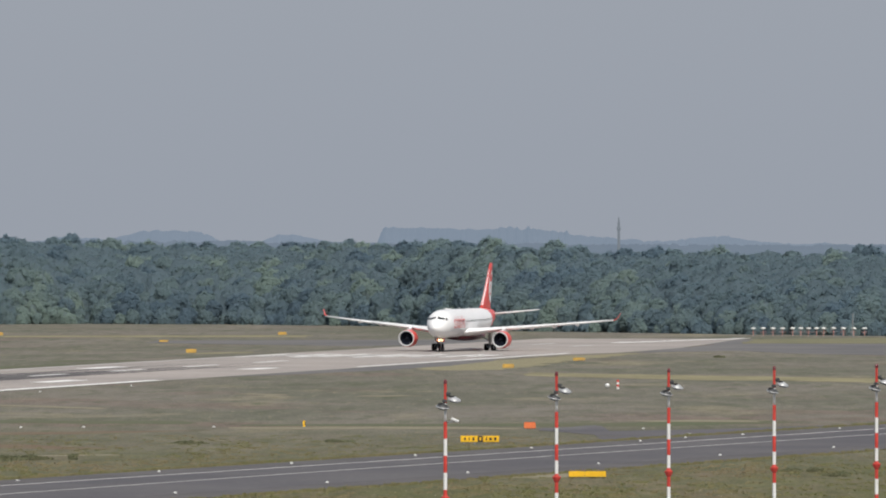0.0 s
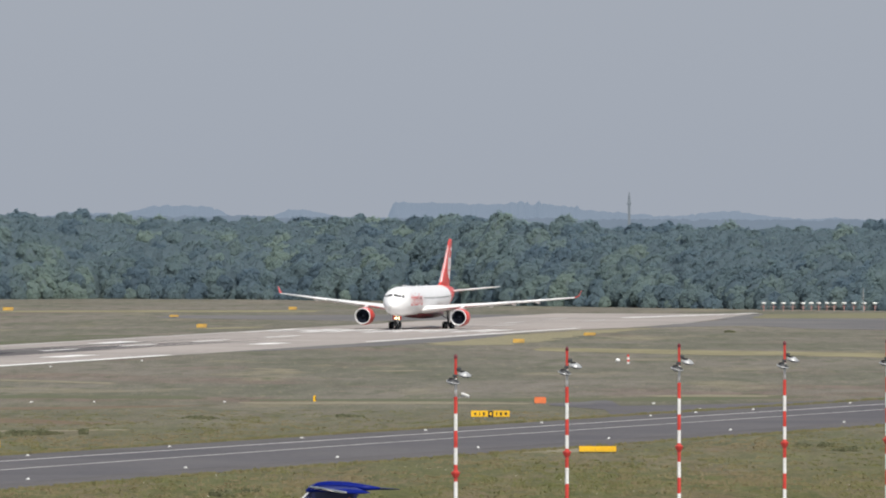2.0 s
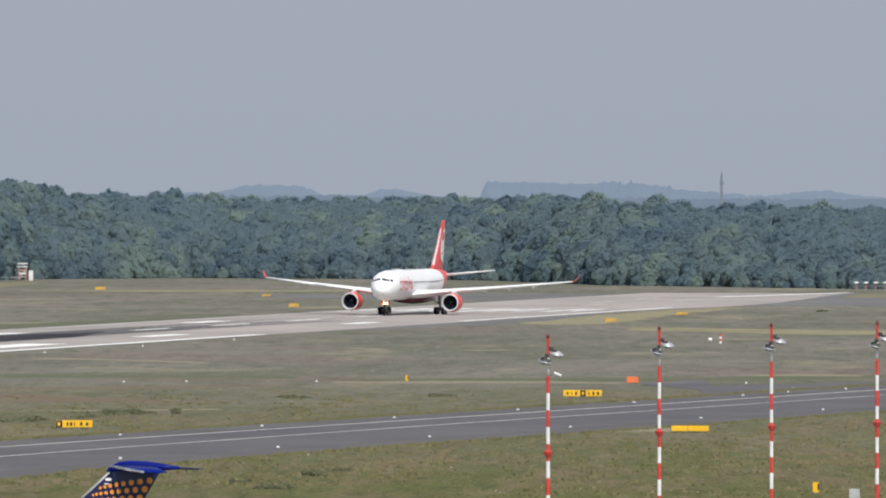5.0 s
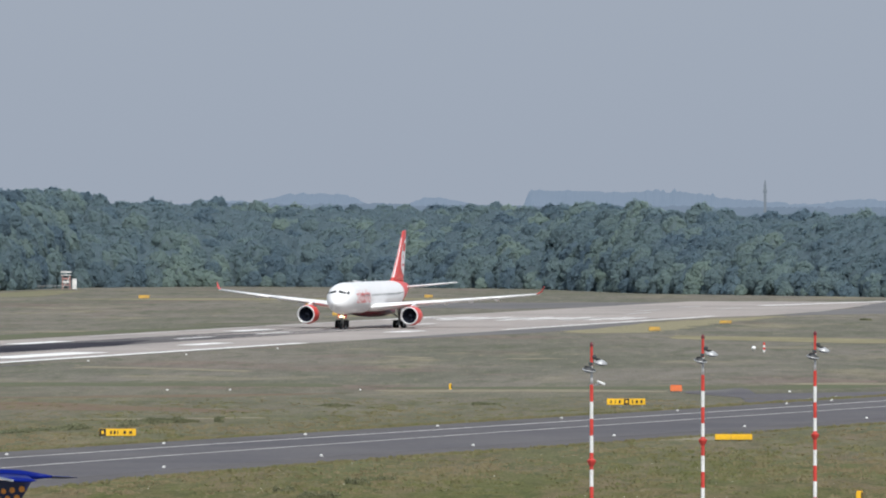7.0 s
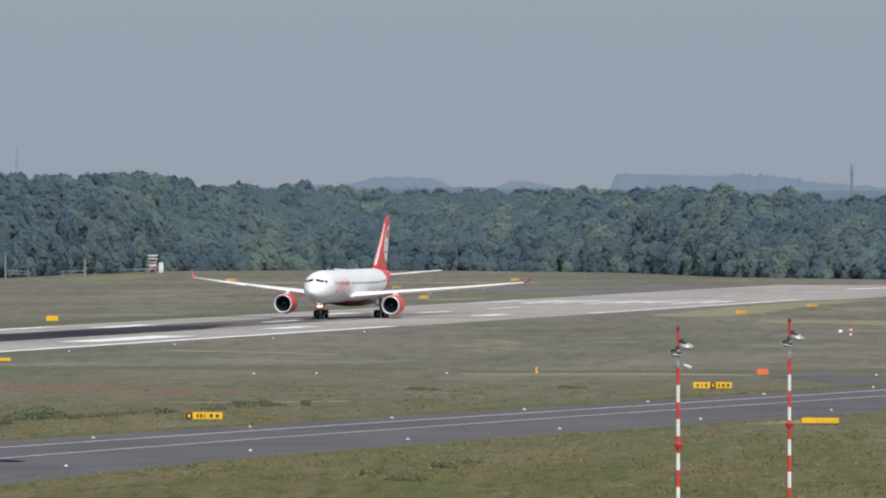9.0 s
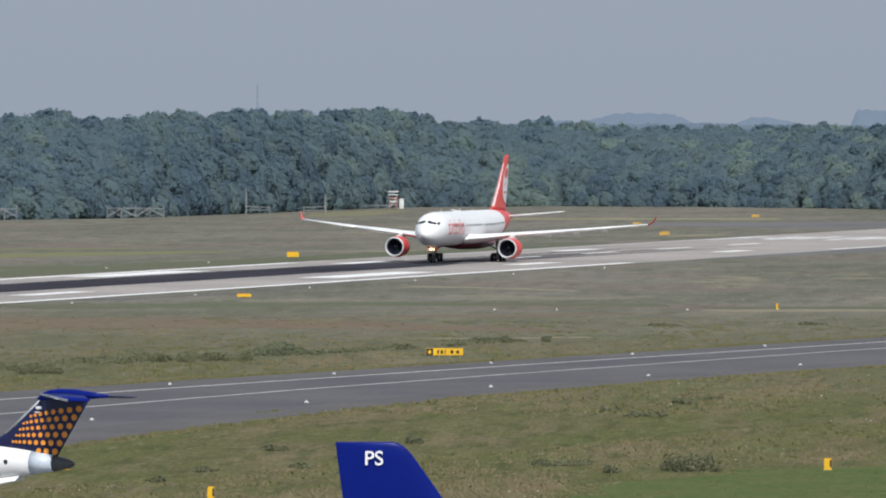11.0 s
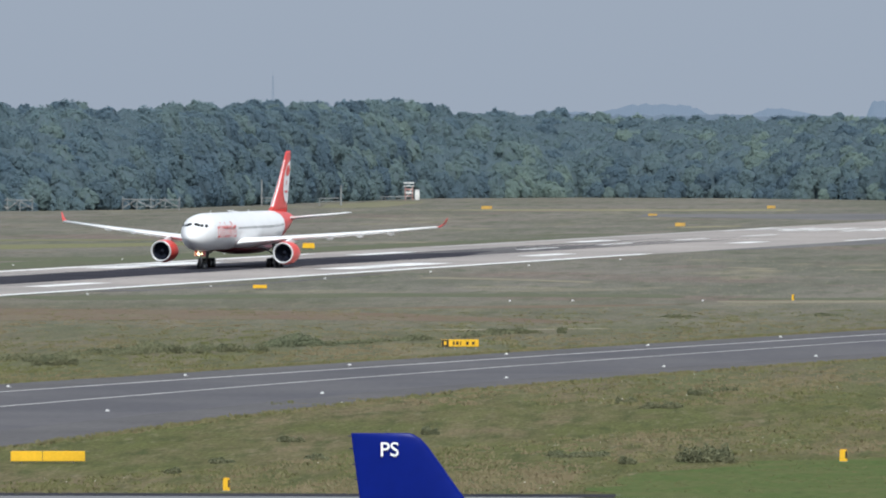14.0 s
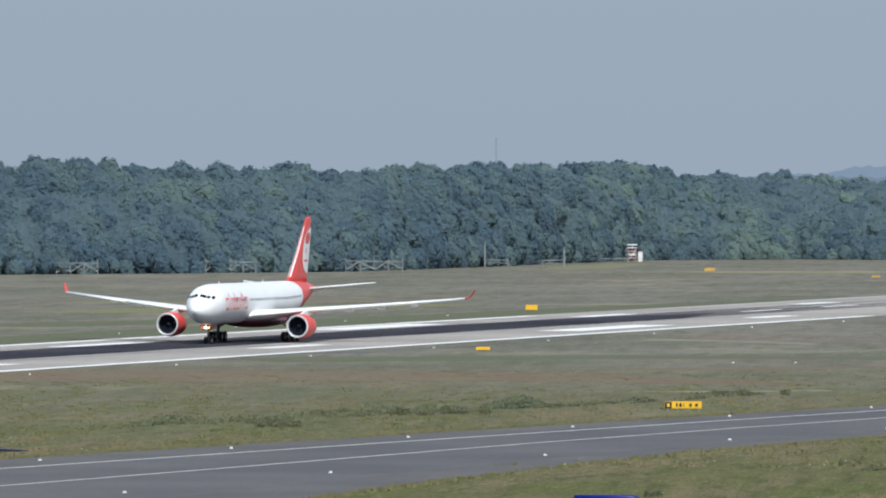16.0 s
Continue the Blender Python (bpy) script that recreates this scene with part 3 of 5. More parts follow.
def regional_jet():
    """Small rear-engined jet with a T-tail: white body, navy fin with orange dots."""
    jet = tagged(empty("regional_jet"), "white regional jet with navy T-tail and orange dots taxiing", "airliner")
    N = 36.0        # length to the tail cone's tip
    b = Body([(0, 0.08, 2.61, 2.46), (0.8, 0.65, 3.21, 2.01), (2.2, 1.12, 3.86, 1.61), (4.0, 1.33, 4.10, 1.44), (5.5, 1.345, 4.12, 1.42), (27.0, 1.345, 4.12, 1.42),
              (29.6, 1.26, 4.06, 1.50), (32, 0.98, 3.78, 1.86), (34.6, 0.62, 3.36, 2.28), (35.7, 0.36, 3.06, 2.48), (36.0, 0.12, 2.88, 2.66)])
    xs = [0, 0.3, 0.8, 1.5, 2.2, 3, 4, 5.5] + [5.5 + 1.5 * i for i in range(1, 15)] + [28, 29, 30, 31, 32, 33.1]
    part("fuselage", b.mesh(xs, 32), M_WHITE, jet, "white fuselage", True)
    belly = Body([(11.5, 0.5, 2.2, 1.42), (13.5, 1.12, 2.3, 1.0), (16, 1.2, 2.3, 0.88), (26.5, 1.2, 2.3, 0.86), (28.5, 1.05, 2.4, 1.02), (30.5, 0.75, 2.5, 1.40), (32.0, 0.4, 2.6, 1.86)])
    part("belly_fairing", belly.mesh([11.5, 12.5, 13.5, 16, 19, 22, 25, 26.5, 27.5, 28.5, 29.5, 30.5, 31.3, 32.0], 28), M_WHITE, jet, "white belly fairing", True)
    part("rear_section", b.mesh([33.11, 33.8, 34.6], 32), M_BLUEGREY, jet, "pale blue-grey rear section", True)
    part("tail_cone", b.mesh([34.61, 35.1, 35.7, 36.0], 32), M_DKGREY, jet, "dark grey tail cone", True)
    part("exhaust_port", lathe([(0, 0.16), (0.05, 0.02)], b.point(31.6, 4, 0.0), (0, 1, 0), 14, True), M_BLACK, jet)
    for s in (1, -1):
        for i in range(26):
            p0, p1 = (12, 22) if s > 0 else (158, 168)
            part("cabin_window", b.patch(7 + i * 0.78, 7.28 + i * 0.78, p0, p1, 0.012, 1, 2), M_GLASS, jet)
        for x0, p0, p1 in ((1.75, 46, 76), (2.0, 28, 45)):
            part("cockpit_window", b.patch(x0, x0 + 0.6, p0 if s > 0 else 180 - p1, p1 if s > 0 else 180 - p0, 0.015, 2, 3, 0.1), M_GLASS, jet)
        sec = [(14.5, 1.0, 1.75, 6.0, 0.12), (17.8, 4.5, 2.0, 3.6, 0.11), (22.2, 11.8, 2.55, 1.5, 0.10)]
        wing = part("wing", loft([foil((-x, s * y, z), c, t, "y") for x, y, z, c, t in sec]), M_WING, jet, "light grey wing", True)
        part("winglet", loft([foil((-x, s * y, z), c, t, "y") for x, y, z, c, t in [(22.2, 11.8, 2.55, 1.5, 0.1), (23.4, 12.35, 3.7, 0.6, 0.1)]]), M_NAVY, wing, "", True)
        ex, ey, ez = 25.0, s * 2.45, 2.85
        nac = part("engine_nacelle", lathe([(0.15, 0.76), (0.8, 0.88), (2.0, 0.93), (3.2, 0.87), (3.7, 0.82)], (-ex, ey, ez), (-1, 0, 0), 28), M_WHITE, jet, "white engine nacelle", True)
        part("intake_lip", lathe([(0.16, 0.76), (0.03, 0.72), (0.0, 0.66), (0.1, 0.62)], (-ex, ey, ez), (-1, 0, 0), 28), M_CHROME, nac, "", True)
        part("intake_duct", lathe([(0.1, 0.62), (0.7, 0.60), (0.71, 0.02)], (-ex, ey, ez), (-1, 0, 0), 24), M_DARK, nac, "", True)
        part("exhaust_nozzle", lathe([(3.70, 0.80), (4.3, 0.68), (4.85, 0.55), (4.85, 0.47), (4.0, 0.47)], (-ex, ey, ez), (-1, 0, 0), 28), M_NOZZLE, nac, "bare metal exhaust nozzle", True)
        part("exhaust_cone", lathe([(4.2, 0.40), (4.85, 0.36), (5.75, 0.05)], (-ex, ey, ez), (-1, 0, 0), 20, True), M_NOZZLE, nac, "", True)
        part("pylon", box(-ex - 2.0, s * 1.55, 3.1, 2.8, 0.9, 0.28, 0.06), M_WHITE, jet)
        strake = [[(-28.2, s * 0.55, 1.7), (-32.4, s * 0.35, 2.05), (-32.2, s * 0.72, 1.66), (-28.6, s * 1.02, 1.00)], [(-28.2, s * 0.61, 1.7), (-32.4, s * 0.41, 2.05), (-32.2, s * 0.77, 1.67), (-28.6, s * 1.07, 1.01)]]
        part("ventral_strake", loft(strake), M_WHITE, jet)
        part("main_gear_strut", rod((-19.0, s * 2.05, 0.4), (-19.0, s * 2.0, 1.8), 0.1, 0.12, 10), M_GREY, jet)
        for dy in (-0.28, 0.28):
            wheel((-19.0, s * 2.05 + dy, 0.42), 0.42, 0.26, "main_wheel", jet)
        wheel((-4.0, s * 0.22, 0.26), 0.26, 0.18, "nose_wheel", jet)
        # tailplane on top of the fin
        tp = [(33.9, 0.05, 7.28, 2.75, 0.09), (37.2, 4.25, 7.02, 1.55, 0.09)]
        tpl = part("tailplane", loft([foil((-x, s * y, z), c, t, "y") for x, y, z, c, t in tp]), M_BLUE, jet, "blue tailplane", True)
        part("leading_edge", rod((-33.88, s * 0.4, 7.27), (-37.18, s * 4.25, 7.02), 0.10, 0.08, 8), M_CHROME, tpl, "bare metal leading edge", True)
    part("nose_gear_strut", rod((-4.0, 0, 0.3), (-4.0, 0, 1.8), 0.08, 0.09, 10), M_GREY, jet)
    fs = [(30.6, 3.30, 4.27, 0.07), (28.5, 3.90, 6.73, 0.05), (28.9, 4.16, 6.48, 0.052), (30.7, 4.42, 4.84, 0.08), (31.65, 4.95, 4.20, 0.085), (33.85, 7.05, 3.27, 0.085), (34.0, 7.2, 3.1, 0.06)]
    fin = part("fin", loft([foil((-x, 0, z), c, t, "z") for x, z, c, t in fs]), M_NAVY, jet, "navy swept fin", True)
    part("leading_edge", rod((-31.25, 0, 4.70), (-33.65, 0, 6.90), 0.09, 0.07, 8), M_PALE, fin, "bare metal leading edge", True)
    cap = [(33.45, 0.05, 7.06, 6.90), (33.75, 0.20, 7.34, 6.88), (34.3, 0.30, 7.58, 6.9), (35.0, 0.34, 7.66, 6.92), (36.2, 0.32, 7.62, 6.96), (37.3, 0.25, 7.46, 7.0), (38.4, 0.08, 7.26, 7.12)]
    part("bullet_fairing", Body(cap).mesh([c[0] for c in cap], 18), M_BLUE, jet, "blue bullet fairing", True)
    # orange dots: rows that shrink towards the leading edge
    for row in range(6):
        for col in range(9):
            z = 3.56 + row * 0.56 - 0.045 * col * (row - 1.5) * 0.45
            r = 0.205 - 0.015 * col
            back = 34.9 + 0.6 * (z - 3.35)
            front = 31.10 + 1.10 * (z - 4.45)
            xd = back - 0.34 - col * (0.62 - 0.027 * col)
            if xd - r < front + 0.28 or z > 6.45 or (z < 3.9 and xd < 33.2 - 1.6 * (z - 3.5)) or z < b.at(xd)[1] + r * 0.4:
                continue
            c = back - front
            x = (xd - front) / c
            h = 5 * 0.088 * c * (0.2969 * math.sqrt(x) - 0.126 * x - 0.3516 * x * x + 0.2843 * x ** 3 - 0.1015 * x ** 4) + 0.035
            for s in (1, -1):
                part("orange_dot", lathe([(0, r), (0.006, r * 0.98), (0.006, 0.01)], (-xd, s * h, z), (0, s, 0), 18), M_ORANGE, fin, "orange dot")
    for s in (1, -1):
        part("lettering_bar", box(-33.62, s * 0.19, 6.42, 0.42, 0.02, 0.18), M_LETTER, fin)
        part("lettering_bar", box(-33.50, s * 0.20, 6.13, 0.32, 0.02, 0.07), M_LETTER, fin)
    return jet


def text_mesh(txt, size, mt, name, parent, m, depth=0.01):
    cu = bpy.data.curves.new(name, "FONT")
    cu.body, cu.size, cu.extrude, cu.align_x, cu.offset = txt, size, depth, "CENTER", 0.008
    tmp = bpy.data.objects.new(name, cu)
    scene.collection.objects.link(tmp)
    bpy.context.view_layer.update()
    me = bpy.data.meshes.new_from_object(tmp.evaluated_get(bpy.context.evaluated_depsgraph_get()))
    bpy.data.objects.remove(tmp)
    me.materials.clear()
    me.materials.append(mt)
    ob = new(name, me)
    ob.parent = parent
    ob.matrix_basis = m
    return ob


def parked_jet():
    """Twin-jet with a plain dark blue fin, of which the fin rises into view."""
    jet = tagged(empty("parked_airliner"), "parked twin-jet with plain dark blue fin and white letters", "airliner")
    b = Body([(0, 0.1, 3.1, 2.9), (0.8, 0.8, 3.9, 2.3), (2.4, 1.5, 4.9, 1.75), (4.5, 1.86, 5.22, 1.5), (6, 1.88, 5.25, 1.48), (20, 1.88, 5.25, 1.48),
              (24, 1.7, 5.25, 1.95), (27.5, 1.2, 5.2, 2.95), (30, 0.55, 4.95, 3.9), (31, 0.15, 4.7, 4.4)])
    part("fuselage", b.mesh([0, 0.3, 0.8, 1.6, 2.4, 3.4, 4.5, 6] + list(range(8, 31, 2)) + [31], 32), M_WHITE, jet, "white fuselage", True)
    for s in (1, -1):
        part("wing", loft([foil((-x, s * y, z), c, t, "y") for x, y, z, c, t in [(11, 1.2, 2.0, 7.0, 0.13), (14.5, 5.5, 2.4, 4.6, 0.12), (20.5, 14.4, 3.3, 1.7, 0.10)]]), M_WING, jet, "light grey wing", True)
        nac = part("engine_nacelle", lathe([(0, 0.78), (0.2, 0.88), (1.2, 1.0), (2.6, 0.92), (3.6, 0.7), (3.6, 0.6)], (-10.5, s * 4.85, 1.55), (-1, 0, 0), 24), M_WHITE, jet, "", True)
        part("intake_duct", lathe([(0, 0.78), (0.5, 0.72), (0.51, 0.02)], (-10.5, s * 4.85, 1.55), (-1, 0, 0), 24), M_DARK, nac, "", True)
        part("pylon", box(-13.0, s * 4.85, 2.45, 2.6, 0.25, 0.5, 0.05), M_WHITE, jet)
        part("tailplane", loft([foil((-x, s * y, z), c, t, "y") for x, y, z, c, t in [(26.0, 0.6, 4.7, 4.0, 0.09), (29.8, 6.2, 5.3, 1.6, 0.09)]]), M_WING, jet, "", True)
        part("main_gear_strut", rod((-16.0, s * 2.6, 0.5), (-16.0, s * 2.5, 2.2), 0.12, 0.14, 10), M_GREY, jet)
        for dy in (-0.3, 0.3):
            wheel((-16.0, s * 2.6 + dy, 0.52), 0.52, 0.34, "main_wheel", jet)
        wheel((-3.6, s * 0.25, 0.34), 0.34, 0.2, "nose_wheel", jet)
        for i in range(24):
            p0, p1 = (12, 20) if s > 0 else (160, 168)
            part("cabin_window", b.patch(6.5 + i * 0.75, 6.8 + i * 0.75, p0, p1, 0.012, 1, 2), M_GLASS, jet)
    part("nose_gear_strut", rod((-3.6, 0, 0.3), (-3.6, 0, 1.8), 0.09, 0.1, 10), M_GREY, jet)
    # fin: straight swept leading edge, rounded upper front corner, slightly raked trailing edge
    fs = [(22.0, 5.1, 8.2, 0.03), (24.9, 5.4, 6.4, 0.085), (27.3, 8.6, 4.45, 0.085), (28.35, 10.10, 3.60, 0.085), (28.68, 10.55, 3.33, 0.08), (28.98, 10.86, 3.06, 0.07), (29.28, 11.04, 2.79, 0.05), (29.50, 11.09, 2.55, 0.03)]
    fin = part("fin", loft([foil((-x, 0, z), c, t, "z", 13) for x, z, c, t in fs]), M_BLUE, jet, "plain dark blue fin", True)
    for z, x in ((10.95, 32.08), (10.4, 32.02), (9.7, 31.9), (9.0, 31.78), (8.3, 31.65)):
        part("static_wick", rod((-x + 0.05, 0, z), (-x - 0.14, 0, z), 0.03, 0.012, 6), M_NAVY, fin)
    text_mesh("PS", 0.90, M_LETTER, "lettering", fin, Matrix.Translation((-30.36, -0.225, 10.06)) @ Euler((radians(90), 0, 0)).to_matrix().to_4x4(), 0.012)
    return jet


# ---- the airfield ----
# runway axes: metres along the roll from the airliner's first place, and across towards the terrace
PSI = radians(11.662)
RW0 = Vector((-1.678, 2102.5, 0))
AHEAD, ACROSS = Vector((-math.sin(PSI), -math.cos(PSI), 0)), Vector((math.cos(PSI), -math.sin(PSI), 0))
# taxiway axes
TW_DIR, TW_SIDE = Vector((0.3256, 0.9455, 0)), Vector((0.9455, -0.3256, 0))


def rw(al, ac, z=0.0):
    return RW0 + AHEAD * al + ACROSS * ac + Vector((0, 0, z))


def tw(al, d, z=0.0):
    return TW_DIR * al + TW_SIDE * d + Vector((0, 0, z))


def slab(name, points, z, mt, parent=None, label="", kind="", wobble=0.0, step=6.0, thick=0.25):
    """A thin slab on the ground with the outline given; wobble makes its edge uneven."""
    rng = random.Random(len(name) * 7 + int(abs(points[0][0])))
    out = []
    for a, b in zip(points, points[1:] + points[:1]):
        a, b = Vector(a), Vector(b)
        k = max(1, int((b - a).length / step)) if wobble else 1
        for i in range(k):
            p = a.lerp(b, i / k)
            if wobble:
                p += Vector((rng.uniform(-1, 1), rng.uniform(-1, 1), 0)) * wobble
            out.append((p.x, p.y))
    bm = bmesh.new()
    topv = [bm.verts.new((x, y, z)) for x, y in out]
    low = [bm.verts.new((x, y, z - thick)) for x, y in out]
    f = bm.faces.new(topv)
    for i in range(len(out)):
        j = (i + 1) % len(out)
        bm.faces.new((topv[i], low[i], low[j], topv[j]))
    bmesh.ops.triangulate(bm, faces=[f])
    ob = mesh_object(name, bm, mt, parent)
    if label:
        ob["label"] = label
    if kind:
        ob["kind"] = kind
    return ob


def build_ground():
    bm = bmesh.new()
    n, r = 48, 4900.0
    c = bm.verts.new((0, 0, 0))
    rim = [bm.verts.new((r * math.cos(2 * math.pi * i / n), r * math.sin(2 * math.pi * i / n), 0)) for i in range(n)]
    for i in range(n):
        bm.faces.new((c, rim[i], rim[(i + 1) % n]))
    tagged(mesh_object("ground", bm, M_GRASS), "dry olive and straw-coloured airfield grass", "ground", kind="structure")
    # the runway with its stains and markings
    run = slab("runway", [rw(-240, -25), rw(-240, 18.5), rw(-140, 28.8), rw(-72, 35.0), rw(0, 36.3), rw(28, 32.2), rw(110, 31), rw(1900, 31), rw(1900, -27), rw(100, -25)], 0.04, M_RUNWAY, None,
               "pale grey concrete runway with dark tyre marks", "structure", 0.25, 9.0)
    run["category"] = "runway"
    for al0, al1, a0, a1 in ((340, 1900, -11.0, 7.5),):
        slab("rubber_stain", [rw(al0, (a0 + a1) / 2), rw(al0 + 60, a0), rw(al1, a0), rw(al1, a1), rw(al0 + 60, a1)], 0.058, M_RUBBER, run, "black tyre rubber stain", "", 0.3, 12.0, 0.01)
    slab("rubber_stain", [rw(252, -2), rw(325, -9.5), rw(445, -10.4), rw(445, 7.0), rw(325, 5.8)], 0.0545, M_RUBBER3, run, "thin grey film of tyre rubber", "", 0.3, 10.0, 0.01)
    rng = random.Random(8)
    for i in range(13):
        a, al0 = -10.2 + 1.33 * i, rng.uniform(150, 290)
        w = rng.uniform(0.45, 1.05)
        slab("rubber_streak", [rw(al0, a), rw(al0 + 70, a - w / 2), rw(420, a - w / 2), rw(420, a + w / 2), rw(al0 + 70, a + w / 2)], 0.05, M_RUBBER if i % 2 == 0 else M_RUBBER2, run, "grey streak of tyre rubber", "", 0, 6, 0.01)
    for i in range(10):
        a, al0 = rng.choice((-13.5, -12.4, 8.4, 9.6, 11.0)) + rng.uniform(-0.3, 0.3), rng.uniform(330, 800)
        slab("rubber_streak", [rw(al0, a), rw(al0 + 40, a - 0.2), rw(al0 + rng.uniform(150, 400), a), rw(al0 + 40, a + 0.2)], 0.050 + 0.0006 * i, M_RUBBER2, run, "grey streak of tyre rubber", "", 0, 6, 0.004)
    mark = lambda al0, al1, a0, a1, mt=M_PAINT, nm="runway_marking": slab(nm, [rw(al0, a0), rw(al1, a0), rw(al1, a1), rw(al0, a1)], 0.075, mt, run, "", "", 0, 6, 0.01)
    mark(365, 1900, 28.6, 30.9)
    mark(12, 205, 28.2, 29.6)
    mark(380, 1900, -23.8, -21.6)
    mark(60, 300, -23.0, -22.0, M_DULL)
    for i in range(4):
        al = 129 + 57 * i
        mark(al, al + 25, -1.9, -0.5, M_PAINT)
    for al, ln in ((222, 20), (366, 26), (640, 30), (780, 30)):
        mark(al, al + ln, 15.0, 18.6)
        mark(al - 10, al + ln - 4, -14.5, -10.8)
    mark(464, 522, 16.0, 22.5)
    mark(464, 522, -20.0, -13.5)
    mark(930, 990, 16.0, 22.5)
    for i in range(12):
        a = -22.6 + 3.85 * i
        mark(34 + 5 * (i % 2), 82 - 7 * (i % 3), a, a + 1.9, M_DULL if i % 4 == 1 else M_PAINT)
    for al, a in ((-40, 5), (-85, -2), (-120, 8), (-150, -6)):
        mark(al, al + 24, a, a + 1.3, M_DULL)
    slab("runway_marking", [(35.3, 2262, 0), (65.5, 2346, 0), (67.5, 2344, 0), (37.5, 2259, 0)], 0.075, M_PAINT, run, "", "", 0, 6, 0.01)
    # taxiways
    t = slab("taxiway", [tw(560, -392.6), tw(1700, -392.6), tw(1700, -349), tw(950, -350), tw(880, -347), tw(800, -336), tw(700, -318), tw(560, -300)], 0.04, M_TAXI, None,
             "dark grey asphalt taxiway with thin pale lines", "structure", 0.5, 5.0)
    t["category"] = "taxiway"
    tline = lambda pts, w, mt: [slab("taxiway_line", [tw(a, d - w / 2), tw(b, e - w / 2), tw(b, e + w / 2), tw(a, d + w / 2)], 0.065, mt, t, "", "", 0, 6, 0.01) for (a, d), (b, e) in zip(pts, pts[1:])]
    tline([(620, -376), (800, -381), (900, -383.2), (1000, -384.4), (1700, -384.6)], 0.75, M_DULL)
    tline([(560, -349), (700, -357), (820, -364.6), (900, -370.2), (960, -372.6), (1060, -374.6), (1700, -375.8)], 0.6, M_DULL)
    f = slab("far_taxiway", [(-62, 2262, 0), (-62, 2300, 0), (-20, 2318, 0), (60, 2325, 0), (190, 2310, 0), (190, 2205, 0), (92, 2226, 0), (40, 2232, 0), (0, 2225, 0), (-18, 2205, 0)], 0.035, M_TAXI2, None, "grey asphalt of a crossing taxiway beyond the runway", "structure", 0.8, 9.0)
    f["category"] = "taxiway"
    f = slab("crossing_taxiway", [(36, 2093, 0), (54.3, 2214, 0), (62.4, 2254, 0), (92, 2238, 0), (190, 2190, 0), (190, 1990, 0), (85, 2059, 0), (67.6, 2085, 0), (59, 2126, 0), (46, 2110, 0)], 0.037, M_TAXI2, None, "grey asphalt taxiway joining the runway's start", "structure", 0.7, 7.0)
    f["category"] = "taxiway"
    f = slab("sandy_shoulder", [(-4.4, 1881, 0), (1.6, 1947, 0), (12.2, 1994, 0), (23.3, 2051, 0), (35.8, 2085, 0), (40, 2092, 0), (28.3, 2018, 0), (17.9, 1932, 0), (11.4, 1861, 0), (-2.3, 1854, 0)], 0.028, M_SHOULDER, None, "sandy straw-coloured shoulder beside the runway", "structure", 1.8, 5.0)
    f["category"] = "shoulder"
    slab("paved_shoulder", [tw(562, -392.4), tw(1698, -392.4), tw(1698, -386.4), tw(1000, -386.2), tw(800, -383.2), tw(562, -377.5)], 0.052, M_TAXIEDGE, t, "paler paved shoulder", "", 0.15, 9.0, 0.01)
    slab("paved_shoulder", [tw(700, -330), tw(800, -344), tw(880, -353), tw(950, -357.2), tw(1698, -358), tw(1698, -349.2), tw(950, -350.2), tw(880, -347.3), tw(800, -336.4), tw(700, -318.5)], 0.052, M_TAXIEDGE, t, "paler paved shoulder", "", 0.15, 9.0, 0.01)
    s = slab("taxiway_junction", [(11.9, 1330, 0), (12.0, 1342, 0), (20.0, 1360, 0), (20.6, 1326, 0), (34.1, 1338, 0), (54.3, 1371, 0), (53, 1320, 0), (34, 1270, 0), (20, 1230, 0), (15, 1226, 0), (18.8, 1272, 0), (18.4, 1304, 0)], 0.032, M_TAXI, None,
             "dark asphalt junction of two taxiways", "structure")
    s["category"] = "taxiway"
    s = slab("runway_verge", [rw(150, -27.5), rw(260, -40), rw(420, -46), rw(1900, -48), rw(1900, -27.8)], 0.026, M_GREENVERGE, None, "greener mown grass verge along the runway", "structure", 0.8, 5.0)
    s["category"] = "grass"
    s = slab("far_verge", [(62, 2248, 0), (67, 2322, 0), (94, 2350, 0), (190, 2335, 0), (190, 2240, 0), (89, 2248, 0)], 0.05, M_VERGE, None, "greenish straw-coloured grass between far taxiways", "structure", 0.8, 6.0)
    s["category"] = "grass"
    s = slab("side_taxiway", [(12.4, 1334, 0), (14.4, 1342, 0), (17.9, 1360, 0), (19.7, 1364, 0), (17.0, 1333, 0)], 0.044, M_TAXI2, None, "pale asphalt stub beside the taxiway", "structure")
    s["category"] = "pavement"
    s = slab("runway_turnoff", [rw(330, 30.5), rw(300, 36), rw(250, 41), rw(190, 42), rw(120, 36), rw(90, 30.5)], 0.03, M_TAXI2, None, "grey asphalt turn-off at the runway's edge", "structure", 0.4, 6.0)
    s["category"] = "pavement"
    a = slab("apron", [(-420, 704, 0), (-62, 701.5, 0), (-20, 700.5, 0), (-24, 694, 0), (260, 690, 0), (260, 330, 0), (-420, 330, 0)], 0.03, M_APRON, None, "grey concrete apron where jets park and taxi", "structure", 0.15, 8.0)
    a["category"] = "apron"
    # a flat dark strip laid where the apron ends
    d = slab("drain_channel", [(-420, 704.4, 0), (-62, 702.0, 0), (-20.6, 700.9, 0), (-20.6, 696.2, 0), (-62, 697.2, 0), (-420, 699.4, 0)], 0.045, M_RUBBER, None, "dark strip along the apron's edge", "structure", 0, 8.0, 0.05)
    d["category"] = "drain"
